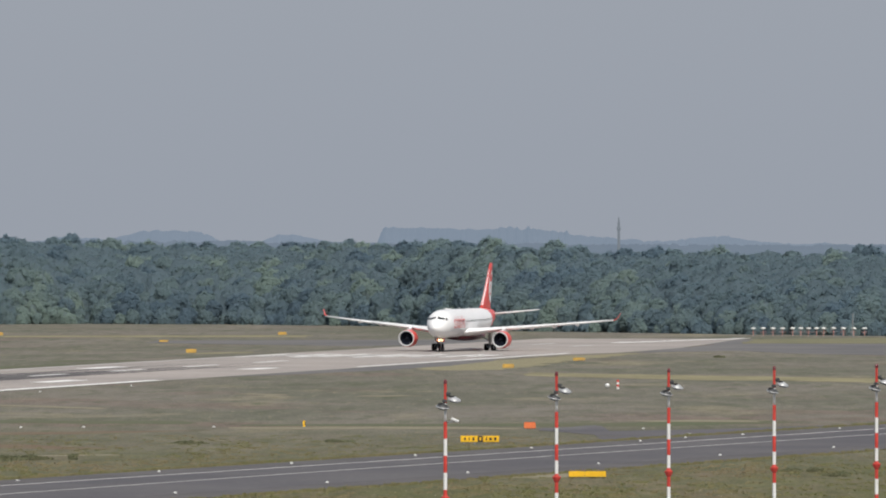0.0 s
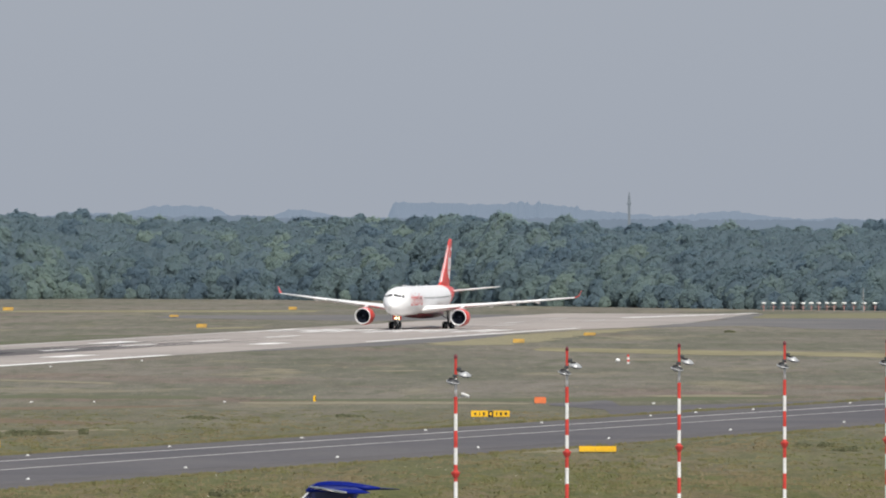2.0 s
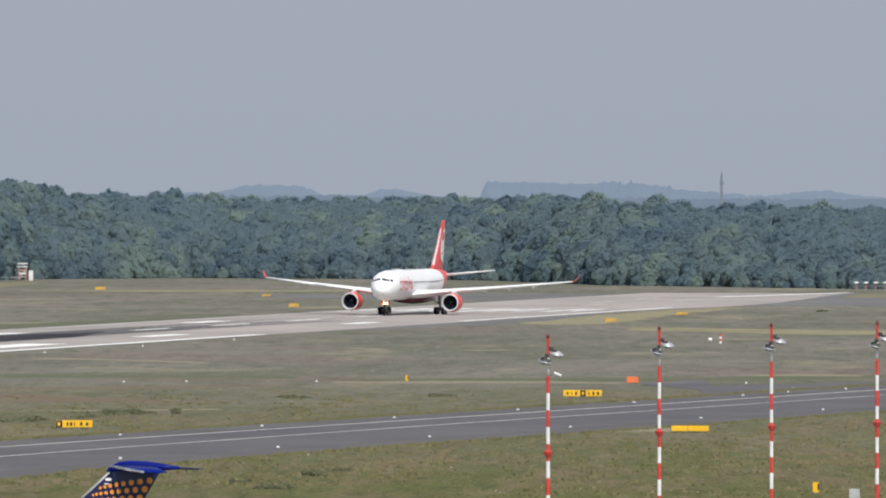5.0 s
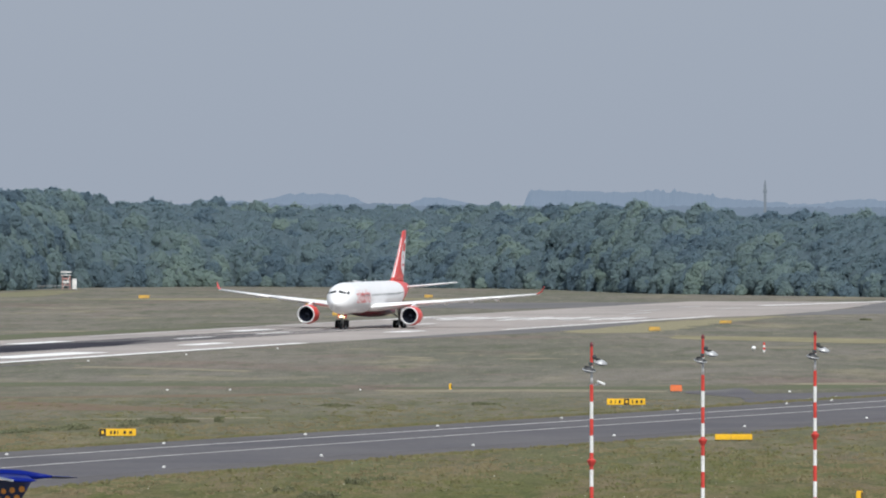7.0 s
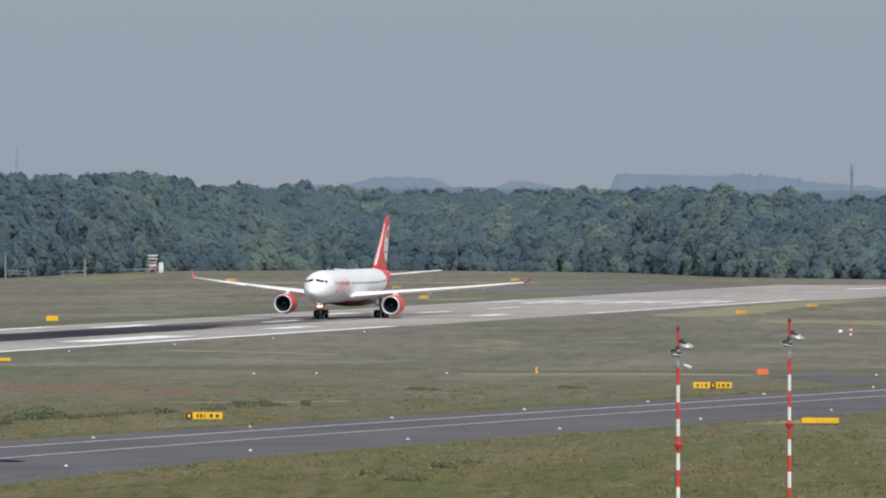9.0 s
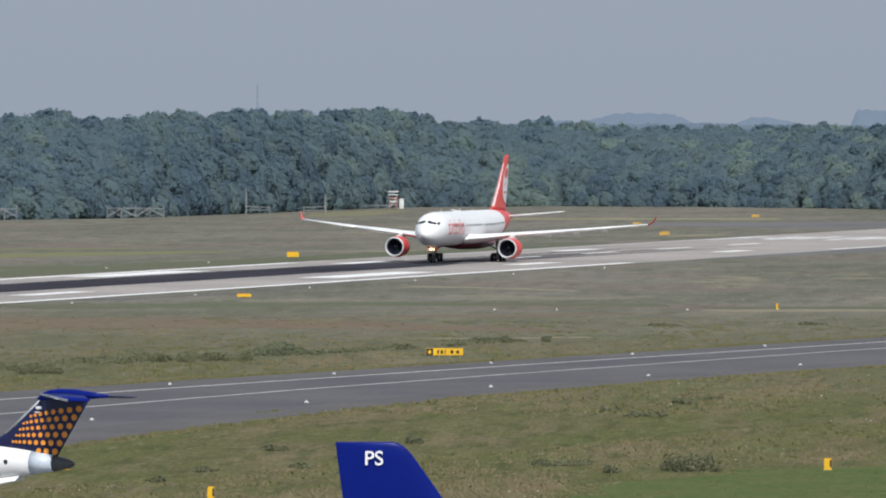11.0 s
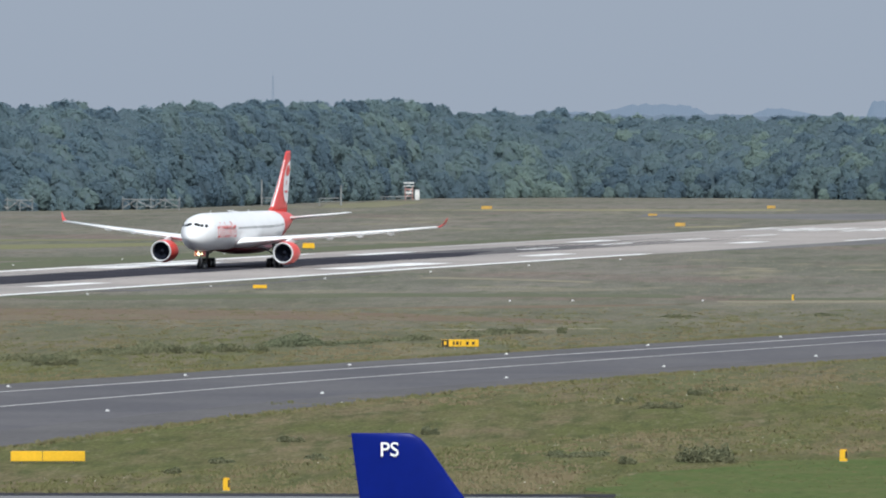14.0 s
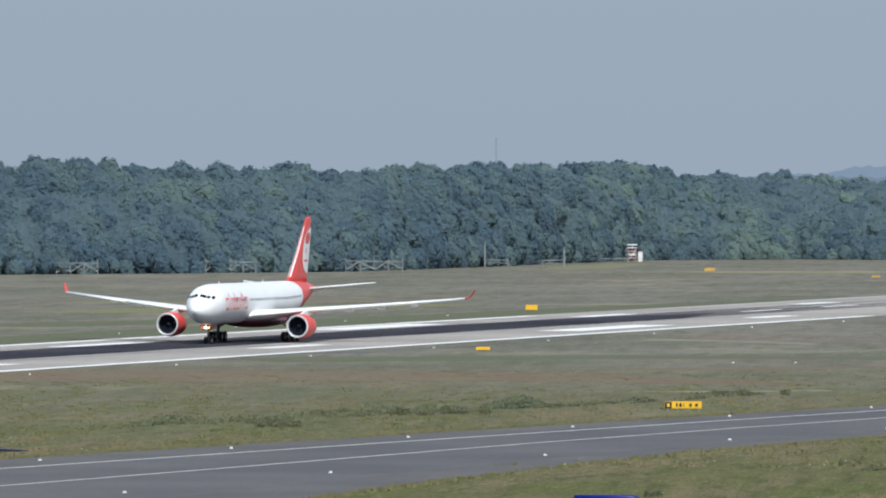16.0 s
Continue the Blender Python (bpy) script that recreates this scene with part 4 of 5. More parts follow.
    for pts in ([(14, 1828, 0), (44, 1793, 0), (57, 1782, 0), (70, 1760, 0), (140, 1650, 0), (138, 1600, 0), (68, 1715, 0), (55, 1738, 0), (42, 1742, 0), (13, 1792, 0)],
                [(-26, 1350, 0), (-2, 1354, 0), (10, 1346, 0), (10, 1337, 0), (-2, 1341, 0), (-26, 1340, 0)],
                [(6, 1090, 0), (9, 1101, 0), (12, 1105, 0), (14, 1096, 0), (12.5, 1089, 0)],
                [(-118, 2388, 0), (-95, 2400, 0), (-30, 2404, 0), (-30, 2372, 0), (-95, 2370, 0)],
                [(-72, 1524, 0), (-57, 1508, 0), (-46, 1486, 0), (-47, 1477, 0), (-57, 1497, 0), (-72, 1512, 0)],
                [(-53.5, 2075, 0), (-46, 2098, 0), (-37, 2112, 0), (-37, 2098, 0), (-45, 2082, 0)],
                [(-31.5, 1606, 0), (-28, 1612, 0), (-24, 1600, 0), (-25, 1590, 0), (-28, 1600, 0)],
                [(-30, 1585, 0), (-26, 1590, 0), (-21, 1584, 0), (-24, 1577, 0)],
                [(-14, 1588, 0), (-6, 1594, 0), (-3, 1588, 0), (-9, 1582, 0)],
                [(-58, 1183, 0), (-50, 1190, 0), (-38, 1196, 0), (-36, 1191, 0), (-48, 1184, 0)],
                [(24, 1395, 0), (34, 1402, 0), (42, 1396, 0), (40, 1384, 0), (28, 1386, 0)],
                [(-108, 1860, 0), (-96, 1880, 0), (-78, 1885, 0), (-80, 1868, 0), (-98, 1864, 0)]):
        d = slab("dry_strip", pts, 0.022, M_STRAW if len(pts) > 6 or pts[0][1] > 2000 else M_PALESTRAW, None, "straw-coloured strip of dry grass", "structure", 1.2, 5.0)
        d["category"] = "dry grass"
    for pts in ([(-150, 1290, 0), (-112, 1300, 0), (-84, 1290, 0), (-62, 1272, 0), (-48, 1246, 0), (-38, 1228, 0), (-41, 1219, 0), (-54, 1230, 0), (-80, 1240, 0), (-104, 1232, 0), (-140, 1236, 0)],
                [(-78, 1300, 0), (-50, 1322, 0), (-30, 1330, 0), (-44, 1306, 0)]):
        d = slab("bare_strip", pts, 0.02, M_SOIL, None, "reddish brown strip of bare soil in the meadow", "structure", 1.2, 4.0)
        d["category"] = "soil"
    for pts in ([(-76, 1955, 0), (-70, 1985, 0), (-57, 1990, 0), (-56, 1976, 0), (-66, 1968, 0)],
                [(-26, 1368, 0), (-10, 1372, 0), (24, 1378, 0), (40, 1400, 0), (46, 1382, 0), (26, 1356, 0), (8, 1358, 0), (-26, 1358, 0)],
                [(-120, 1375, 0), (-70, 1400, 0), (-34, 1392, 0), (-32, 1372, 0), (-66, 1378, 0), (-110, 1352, 0)],
                [(-190, 1640, 0), (-150, 1700, 0), (-122, 1712, 0), (-128, 1690, 0), (-170, 1620, 0)]):
        d = slab("green_strip", pts, 0.021, M_GREENVERGE, None, "fresh green strip of grass in the meadow", "structure", 1.2, 4.0)
        d["category"] = "grass"
    for pts in ([(-190, 1770, 0), (-165, 1835, 0), (-128, 1872, 0), (-116, 1862, 0), (-140, 1812, 0), (-170, 1765, 0)],
                [(-200, 1880, 0), (-168, 1904, 0), (-138, 1912, 0), (-140, 1896, 0), (-170, 1886, 0)]):
        d = slab("yellow_green_strip", pts, 0.029, M_YGREEN, None, "yellow-green strip of fresh grass beyond the runway", "structure", 1.2, 4.0)
        d["category"] = "grass"
    # the rim of an old drain beside the runway
    slab("drain_rim", [rw(702, 33.2), rw(694, 38.2), rw(640, 40.2), rw(560, 36.4), rw(560, 35.4), rw(640, 38.8), rw(684, 36.8), rw(690, 33.2)], 0.03, M_TAXI, run, "dark earth rim", "", 0.25, 4.0, 0.02)
    d = slab("pale_verge", [(-141, 2490, 0), (-131, 2572, 0), (-120, 2565, 0), (-125, 2440, 0), (-139, 2430, 0)], 0.027, M_VERGE, None, "pale trodden grass before the hut", "structure", 1.0, 6.0)
    d["category"] = "grass"
    d = slab("lawn", [(-20, 742, 0), (-12, 764, 0), (12, 790, 0), (60, 850, 0), (90, 800, 0), (60, 640, 0), (-10, 640, 0), (-22, 700, 0)], 0.024, M_LAWN, None, "mown bright green lawn", "structure", 1.5, 4.0)
    d["category"] = "lawn"


def quads_object(name, verts, mt, label, category, kind="stuff"):
    """One mesh of loose three- or four-sided leaves from an array of (n, corners, 3)."""
    n, k = verts.shape[:2]
    me = bpy.data.meshes.new(name)
    me.vertices.add(n * k)
    me.vertices.foreach_set("co", verts.astype(np.float32).ravel())
    me.loops.add(n * k)
    me.loops.foreach_set("vertex_index", np.arange(n * k, dtype=np.int32))
    me.polygons.add(n)
    me.polygons.foreach_set("loop_start", np.arange(0, n * k, k, dtype=np.int32))
    me.update(calc_edges=True)
    me.validate()
    me.materials.append(mt)
    return tagged(new(name, me), label, category, kind=kind)


def leaf_quads(rng, pts, normals, size, jitter, corners=4):
    """Leaf clumps at the points, roughly facing along the normals."""
    n = len(pts)
    nn = normals + rng.normal(0, jitter, (n, 3))
    nn /= np.linalg.norm(nn, axis=1)[:, None]
    u = np.cross(nn, rng.normal(0, 1, (n, 3)))
    u /= np.linalg.norm(u, axis=1)[:, None]
    v = np.cross(nn, u)
    s = (size * rng.uniform(0.6, 1.4, n))[:, None]
    k = rng.uniform(0.5, 1.0, n)[:, None]
    if corners == 3:
        return np.stack([pts - u * s - v * s * k * 0.6, pts + u * s - v * s * k * 0.6, pts + v * s * k * 1.2], axis=1)
    return np.stack([pts - u * s, pts - v * s * k, pts + u * s, pts + v * s * k], axis=1)


def crown_variant(rng):
    """One broad crown of unit half-width: the places and normals of its leaf sprays, bough by bough."""
    boughs = []
    for i in range(64):
        a, e = rng.uniform(-math.pi * 1.06, 0.06 * math.pi), math.asin(rng.uniform(-0.75, 1.0))
        d = np.array([math.cos(a) * math.cos(e), math.sin(a) * math.cos(e), math.sin(e)])
        r = rng.uniform(0.12, 0.24)
        boughs.append((*(d * rng.uniform(0.80, 0.96) * np.array([1, 1, 0.92])), r))
    pts, nor = [], []
    for c in np.array(boughs):
        k = int(24 + 620 * c[3] ** 2)
        u = rng.normal(0, 1, (k, 3))
        u[:, 1] -= 0.4
        u[:, 2] += 0.35
        u /= np.linalg.norm(u, axis=1)[:, None]
        p = c[:3] + u * (c[3] * rng.uniform(0.55, 1.18, k))[:, None]
        out = p + u * 0.35 + np.array([0, -0.35, 0.25])
        pts.append(p)
        nor.append(out / np.linalg.norm(out, axis=1)[:, None])
    return np.concatenate(pts), np.concatenate(nor)


def set_tone(ob, values):
    at = ob.data.attributes.new("tone", "FLOAT", "FACE")
    at.data.foreach_set("value", np.asarray(values, dtype=np.float32))


FOREST_EDGE = [(-460, 2130), (-330, 2250), (-254, 2315), (-203, 2361), (-180, 2388), (-156, 2496), (-129, 2640), (-89, 2672), (-45, 2650), (-9, 2606), (15, 2504), (66, 2430), (99, 2396), (150, 2340), (260, 2250)]
FOREST_TOP = [(-460, 24.6), (-230, 24.6), (-190, 24.2), (-150, 23.6), (-130, 23.2), (-89, 21.2), (-9, 20.2), (30, 19.6), (66, 19.4), (260, 19.4)]


def triangles_object(name, verts, faces, mt, smooth=True):
    me = bpy.data.meshes.new(name)
    n, k = len(verts), len(faces)
    me.vertices.add(n)
    me.vertices.foreach_set("co", verts.astype(np.float32).ravel())
    me.loops.add(k * 3)
    me.loops.foreach_set("vertex_index", faces.astype(np.int32).ravel())
    me.polygons.add(k)
    me.polygons.foreach_set("loop_start", np.arange(0, k * 3, 3, dtype=np.int32))
    me.polygons.foreach_set("use_smooth", np.full(k, smooth))
    me.update(calc_edges=True)
    me.materials.append(mt)
    return new(name, me)


def build_forest():
    rng = np.random.default_rng(11)
    variants = [crown_variant(rng) for _ in range(14)]
    ball = bmesh.new()
    bmesh.ops.create_icosphere(ball, subdivisions=3, radius=1.0)
    ball.verts.ensure_lookup_table()
    bv = np.array([v.co[:] for v in ball.verts])
    bf = np.array([[v.index for v in f.verts] for f in ball.faces])
    ball.free()
    ex, ey = np.array([p[0] for p in FOREST_EDGE], float), np.array([p[1] for p in FOREST_EDGE], float)
    seg = np.hypot(np.diff(ex), np.diff(ey))
    arc = np.concatenate([[0], np.cumsum(seg)])
    leaves, tones, cv, cf, ctone, base = [], [], [], [], [], 0
    trunks = bmesh.new()
    rows = ((0.0, 0.13, 3.4), (1.5, 0.20, 4.2), (4, 0.30, 5.0), (8, 0.40, 5.4), (13, 0.50, 5.6), (19, 0.60, 5.8), (26, 0.69, 6.0), (34, 0.78, 6.2), (43, 0.87, 6.4), (54, 0.94, 6.0), (66, 0.98, 5.4), (80, 1.0, 5.4))
    for row, (back, share, gap) in enumerate(rows):
        for s in np.arange(0, arc[-1], gap):
            s = s + rng.uniform(-0.5, 0.5) * gap
            x, y = np.interp(s, arc, ex), np.interp(s, arc, ey)
            # thinner planting where the edge runs away from the field
            if rng.random() > max(0.82, abs(np.interp(s + 4, arc, ex) - np.interp(s - 4, arc, ex)) / 8):
                continue
            x, y = x + rng.uniform(-1.5, 1.5), y + back + rng.uniform(-2.5, 2.5)
            if x < -0.114 * y or x > 0.043 * y + 5:
                continue
            top = np.interp(x, [p[0] for p in FOREST_TOP], [p[1] for p in FOREST_TOP])
            grove = noise.noise((x * 0.035, y * 0.03, 2.0))
            h = top * share * rng.uniform(0.92, 1.05) * (1 + 0.05 * grove + 0.02 * math.sin(x * 0.047 + 1))
            wide = rng.uniform(2.5, 4.6) * (0.5 if row == 0 else 0.62 if row == 1 else 0.8 if row == 2 else 1.0)
            tall = wide * rng.uniform(1.05, 1.5)
            # the left end is shifted to a bluer, deeper tone
            tone = min(max(0.42 + 0.5 * grove + rng.normal(0, 0.26) - float(np.interp(x, [-200, -90], [0.20, 0.0])), 0), 1)
            p, nrm = variants[rng.integers(len(variants))]
            a = rng.uniform(-0.5, 0.5)
            ca, sa = math.cos(a), math.sin(a)
            flip = rng.choice([-1, 1])
            size = np.array([wide, wide, tall])
            mid = np.array([x, y, h - tall])
            turn_to = lambda q: np.stack([(q[:, 0] * ca - q[:, 1] * sa) * flip, q[:, 0] * sa + q[:, 1] * ca, q[:, 2]], 1)
            at = turn_to(p) * size + mid
            keep = at[:, 2] > 0.1
            few = leaf_quads(rng, at[keep], turn_to(nrm[keep]), 0.27, 0.26, 3)
            leaves.append(few)
            tones.append(np.full(len(few), tone))
            wob = 0.86 + 0.05 * np.sin(bv[:, 0] * 5 + x) * np.cos(bv[:, 2] * 4 + y) + 0.04 * np.sin(bv[:, 1] * 9 + bv[:, 2] * 8 + x * 3)
            cv.append(turn_to(bv * wob[:, None]) * size + mid)
            cf.append((bf if flip > 0 else bf[:, ::-1]) + base)
            ctone.append(np.full(len(bf), tone))
            base += len(bv)
            if row in (2, 3):
                rod((x, y, -0.2), (x + rng.uniform(-.4, .4), y, h * 0.6), 0.24, 0.09, 5, trunks)
    # the closed canopy between the crowns, rising from the edge
    depth = np.concatenate([np.arange(0, 12, 0.8), np.arange(12, 80, 1.2)])
    rise = np.interp(depth, [0, 1, 3, 8, 14, 21, 29, 38, 49, 80], [0.0, 0.15, 0.30, 0.42, 0.52, 0.61, 0.70, 0.79, 0.86, 0.90])
    vis = [s for s in np.arange(0, arc[-1], 0.8) if -0.126 * np.interp(s, arc, ey) < np.interp(s, arc, ex) < 0.047 * np.interp(s, arc, ey) + 8]
    gx, gy = np.interp(vis, arc, ex), np.interp(vis, arc, ey)
    gt = np.interp(gx, [p[0] for p in FOREST_TOP], [p[1] for p in FOREST_TOP])
    grid = np.zeros((len(vis), len(depth), 3))
    for i in range(len(vis)):
        for j, d in enumerate(depth):
            x, y = gx[i], gy[i] + 5.0 + d
            lump = abs(noise.noise((x * 0.16, y * 0.11, 1.0))) * 2.4 + noise.noise((x * 0.5, y * 0.35, 4.0)) * 0.9 + noise.noise((x * 1.3, y * 0.9, 9.0)) * 0.35
            grid[i, j] = (x + 0.4 * noise.noise((x, y, 5)), y, max(-0.1, rise[j] * gt[i] - 0.7 + lump * min(1.0, d / 3) if d else -0.1))
    m, k = grid.shape[:2]
    idx = np.arange(m * k).reshape(m, k)
    q = np.stack([idx[:-1, :-1], idx[1:, :-1], idx[1:, 1:], idx[:-1, 1:]], -1).reshape(-1, 4)
    tri = np.concatenate([q[:, [0, 1, 2]], q[:, [0, 2, 3]]])
    flat = grid.reshape(-1, 3)
    cv.append(flat)
    cf.append(tri + base)
    base += len(flat)
    pick = q[rng.integers(len(q), size=120000)]
    a, b2, c = flat[pick[:, 0]], flat[pick[:, 1]], flat[pick[:, 3]]
    nn = np.cross(b2 - a, c - a)
    nn /= np.linalg.norm(nn, axis=1)[:, None] + 1e-9
    r1, r2 = rng.random((2, len(pick), 1))
    leaves.append(leaf_quads(rng, a + (b2 - a) * r1 + (c - a) * r2 + nn * rng.uniform(0.02, 0.22, (len(pick), 1)), nn, 0.30, 0.5, 3))
    tones.append(np.full(len(pick), 0.35))
    ctone.append(np.full(len(tri), 0.35))
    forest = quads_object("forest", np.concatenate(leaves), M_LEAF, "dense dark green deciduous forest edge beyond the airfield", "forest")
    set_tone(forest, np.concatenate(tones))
    inner = triangles_object("inner_foliage", np.concatenate(cv), np.concatenate(cf), M_CORE)
    set_tone(inner, np.concatenate(ctone))
    inner.parent = forest
    tagged(inner, kind="stuff")
    tagged(part("trunks", trunks, M_BARK, forest), kind="stuff")


def build_tufts():
    """Grass tufts and weeds over the nearer meadow."""
    rng = np.random.default_rng(5)
    def clumps(name, x, y, wide, high, tone, blades, label):
        """Clumps of standing blades, each leaning its own way."""
        n = len(x)
        bx = np.repeat(x, blades) + rng.normal(0, 1, n * blades) * np.repeat(wide, blades) * 0.5
        by = np.repeat(y, blades) + rng.normal(0, 1, n * blades) * np.repeat(wide, blades) * 2.0
        h = np.repeat(high, blades) * rng.uniform(0.35, 1.0, n * blades)
        w = rng.uniform(0.015, 0.042, n * blades) * (1 + by / 1600)
        lx, ly = rng.normal(0, 0.10, n * blades), rng.normal(0.02, 0.08, n * blades)
        low = np.full(n * blades, -0.01)
        quads = np.stack([np.stack([bx - w, by, low], 1), np.stack([bx + w, by, low], 1), np.stack([bx + w * 0.5 + lx, by + ly, h], 1), np.stack([bx - w * 0.5 + lx, by + ly, h * 0.88], 1)], 1)
        set_tone(quads_object(name, quads, M_BLADE, label, "grass"), np.clip(np.repeat(tone, blades) + rng.normal(0, 0.12, n * blades), 0, 1))

    n = 26000
    y = 640 + 660 * rng.random(n) ** 1.5
    x = y * rng.uniform(-0.118, 0.048, n)
    d = x * TW_SIDE.x + y * TW_SIDE.y
    v = np.array([noise.noise((a * 0.10, b * 0.02, 0)) + 0.6 * noise.noise((a * 0.4, b * 0.06, 3)) for a, b in zip(x, y)])
    g = np.array([noise.noise((a * 0.06, b * 0.012, 8)) for a, b in zip(x, y)])
    ok = ~((d > -394.5) & (d < -346)) & ~((d > -346.5) & (d < -292) & (y < 900)) & (v > rng.uniform(-0.7, 0.5, n)) & (y > 703) & ~((x > -24) & (y < 775 + 1.35 * (x + 12)))
    x, y, v, g = x[ok], y[ok], v[ok], g[ok]
    n = len(x)
    clumps("grass_tufts", x, y, rng.uniform(0.25, 1.1, n), rng.uniform(0.08, 0.26, n) * (1 + 0.9 * np.maximum(v, 0)) * np.clip((1420 - y) / 420, 0.3, 1), np.clip(0.42 + 1.4 * g + rng.normal(0, 0.26, n), 0, 1), 20, "scattered tufts of dry olive grass")
    # short blades on the lawn
    k = 5000
    y = rng.uniform(704, 850, k)
    x = rng.uniform(-24, 40, k)
    ok = y < 766 + 1.2 * (x + 12)
    x, y = x[ok], y[ok]
    clumps("lawn_blades", x, y, rng.uniform(0.2, 0.9, len(x)), rng.uniform(0.03, 0.09, len(x)), rng.uniform(0, 0.35, len(x)), 9, "short blades of the mown lawn")
    # ragged grass along the pavement's edges
    k = 5200
    al = rng.uniform(640, 1500, k)
    far = rng.random(k) < 0.6
    side = np.where(far, -393.2 - np.abs(rng.normal(0, 0.7, k)), np.interp(al, [640, 700, 800, 880, 950, 1700], [-309, -318, -336, -347, -350, -349]) + 0.2 + np.abs(rng.normal(0, 0.9, k)))
    x, y = TW_DIR.x * al + TW_SIDE.x * side, TW_DIR.y * al + TW_SIDE.y * side
    clumps("edge_grass", x, y, rng.uniform(0.2, 0.6, k), rng.uniform(0.10, 0.34, k), rng.uniform(0.0, 0.7, k), 11, "ragged grass along the taxiway edges")
    # pale flower heads in loose drifts
    k = 2600
    y = 705 + 330 * rng.random(k)
    x = y * rng.uniform(-0.118, 0.048, k)
    d = x * TW_SIDE.x + y * TW_SIDE.y
    v = np.array([noise.noise((a * 0.13, b * 0.03, 6)) for a, b in zip(x, y)])
    ok = ((d < -395) | (d > -345)) & ~((d > -346.5) & (d < -292) & (y < 900)) & (v > 0.22) & ~((x > -24) & (y < 775 + 1.35 * (x + 12)))
    p = np.stack([x, y, rng.uniform(0.08, 0.3, k)], 1)[ok]
    quads_object("flower_heads", leaf_quads(rng, p, np.tile([0.0, -0.6, 0.8], (len(p), 1)), 0.05, 0.4), M_FLOWER, "pale flower heads in the meadow", "flowers")
    k = 30000
    s, w = rng.random(k), rng.normal(0, 1, k)
    x, y = -97 + 46 * s + w * 3.4, 1040 + 104 * s + w * 11
    z = np.array([max(0.0, 0.42 + 1.5 * noise.noise((a * 0.22, b * 0.06, 2))) for a, b in zip(x, y)]) * rng.random(k)
    keep = z > 0.03
    p = np.stack([x, y, z], 1)[keep]
    up = np.tile([0.0, -0.5, 0.85], (len(p), 1))
    quads_object("weed_band", leaf_quads(rng, p, up, 0.095, 0.7), M_WEED, "band of green weeds along the taxiway verge", "weeds")
    for x, y, w, h in WEEDS:
        k = int(900 + 900 * w)
        u = rng.normal(0, 1, (k, 3))
        u /= np.linalg.norm(u, axis=1)[:, None]
        u[:, 2] = np.abs(u[:, 2])
        few = 5 + int(w * 3)
        spot = np.stack([rng.uniform(-0.5, 0.5, few) * w, rng.uniform(-0.9, 0.9, few) * w, rng.uniform(0.35, 1.0, few) * h], 1)
        pick = rng.integers(few, size=k)
        lump = rng.uniform(0.3, 1.0, k)
        wide = 0.16 + 0.13 * w
        p = np.stack([spot[pick, 0] + u[:, 0] * wide * lump, spot[pick, 1] + u[:, 1] * wide * 2 * lump, u[:, 2] * spot[pick, 2] * lump], 1)
        ob = quads_object("weed_patch", leaf_quads(rng, p, u, 0.055 + 0.015 * h, 0.7), M_WEED, "low dark green weed patch in the meadow", "weeds")
        ob.matrix_basis = pose(x, y, 0)


WEEDS = [(-0.0, 753.0, 1.3, 0.95), (-84.4, 1032.7, 3.8, 1.20), (-87.6, 1045.5, 2.2, 0.77), (-82.9, 1077.4, 4.5, 0.80), (-75.1, 1080.1, 4.0, 1.03), (-69.9, 1087.4, 4.6, 1.15), (-67.3, 1111.8, 2.9, 0.82), (-63.8, 1112.0, 3.5, 0.59), (-46.2, 1170.1, 4.3, 0.74), (-40.3, 1170.4, 0.9, 0.62), (-25.8, 907.6, 1.4, 0.76), (-22.3, 894.7, 3.3, 0.57), (-20.1, 931.5, 2.0, 0.69), (-17.8, 942.1, 1.5, 0.60), (-25.7, 775.3, 3.7, 0.41), (-16.1, 763.9, 3.4, 1.55), (-21.5, 759.0, 1.0, 0.72), (-44.0, 767.3, 1.5, 0.57), (-50.4, 760.0, 1.4, 0.48), (-52.4, 739.6, 0.9, 0.55), (-38.6, 823.3, 1.2, 0.78), (-48.2, 806.8, 1.7, 0.60), (-40.8, 1186.3, 0.9, 0.37), (-45.7, 1175.1, 5.6, 0.50), (-29.3, 1254.6, 4.0, 0.33), (-12.2, 1260.9, 2.7, 0.40), (52.4, 2026.1, 2.1, 0.53), (40.1, 1095.5, 2.9, 0.58), (36.1, 1115.0, 2.3, 0.47), (38.8, 1115.0, 1.8, 0.59)]


# ---- distance ----
RIDGE = [(-1500, 420), (-1330, 418), (-1180, 413), (-1080, 414), (-1000, 428), (-420, 430), (-340, 409), (-280, 411), (-230, 428), (60, 430), (100, 420), (190, 423), (215, 419), (245, 410), (310, 408),
         (365, 413), (400, 432), (462, 428), (492, 415), (545, 419), (580, 430), (668, 430), (675, 409), (686, 403), (770, 404), (850, 407), (890, 404), (950, 407), (1040, 418), (1110, 424),
         (1180, 428), (1235, 420), (1290, 419), (1345, 428), (1410, 433), (1460, 431), (1570, 436), (1700, 432), (1900, 436)]


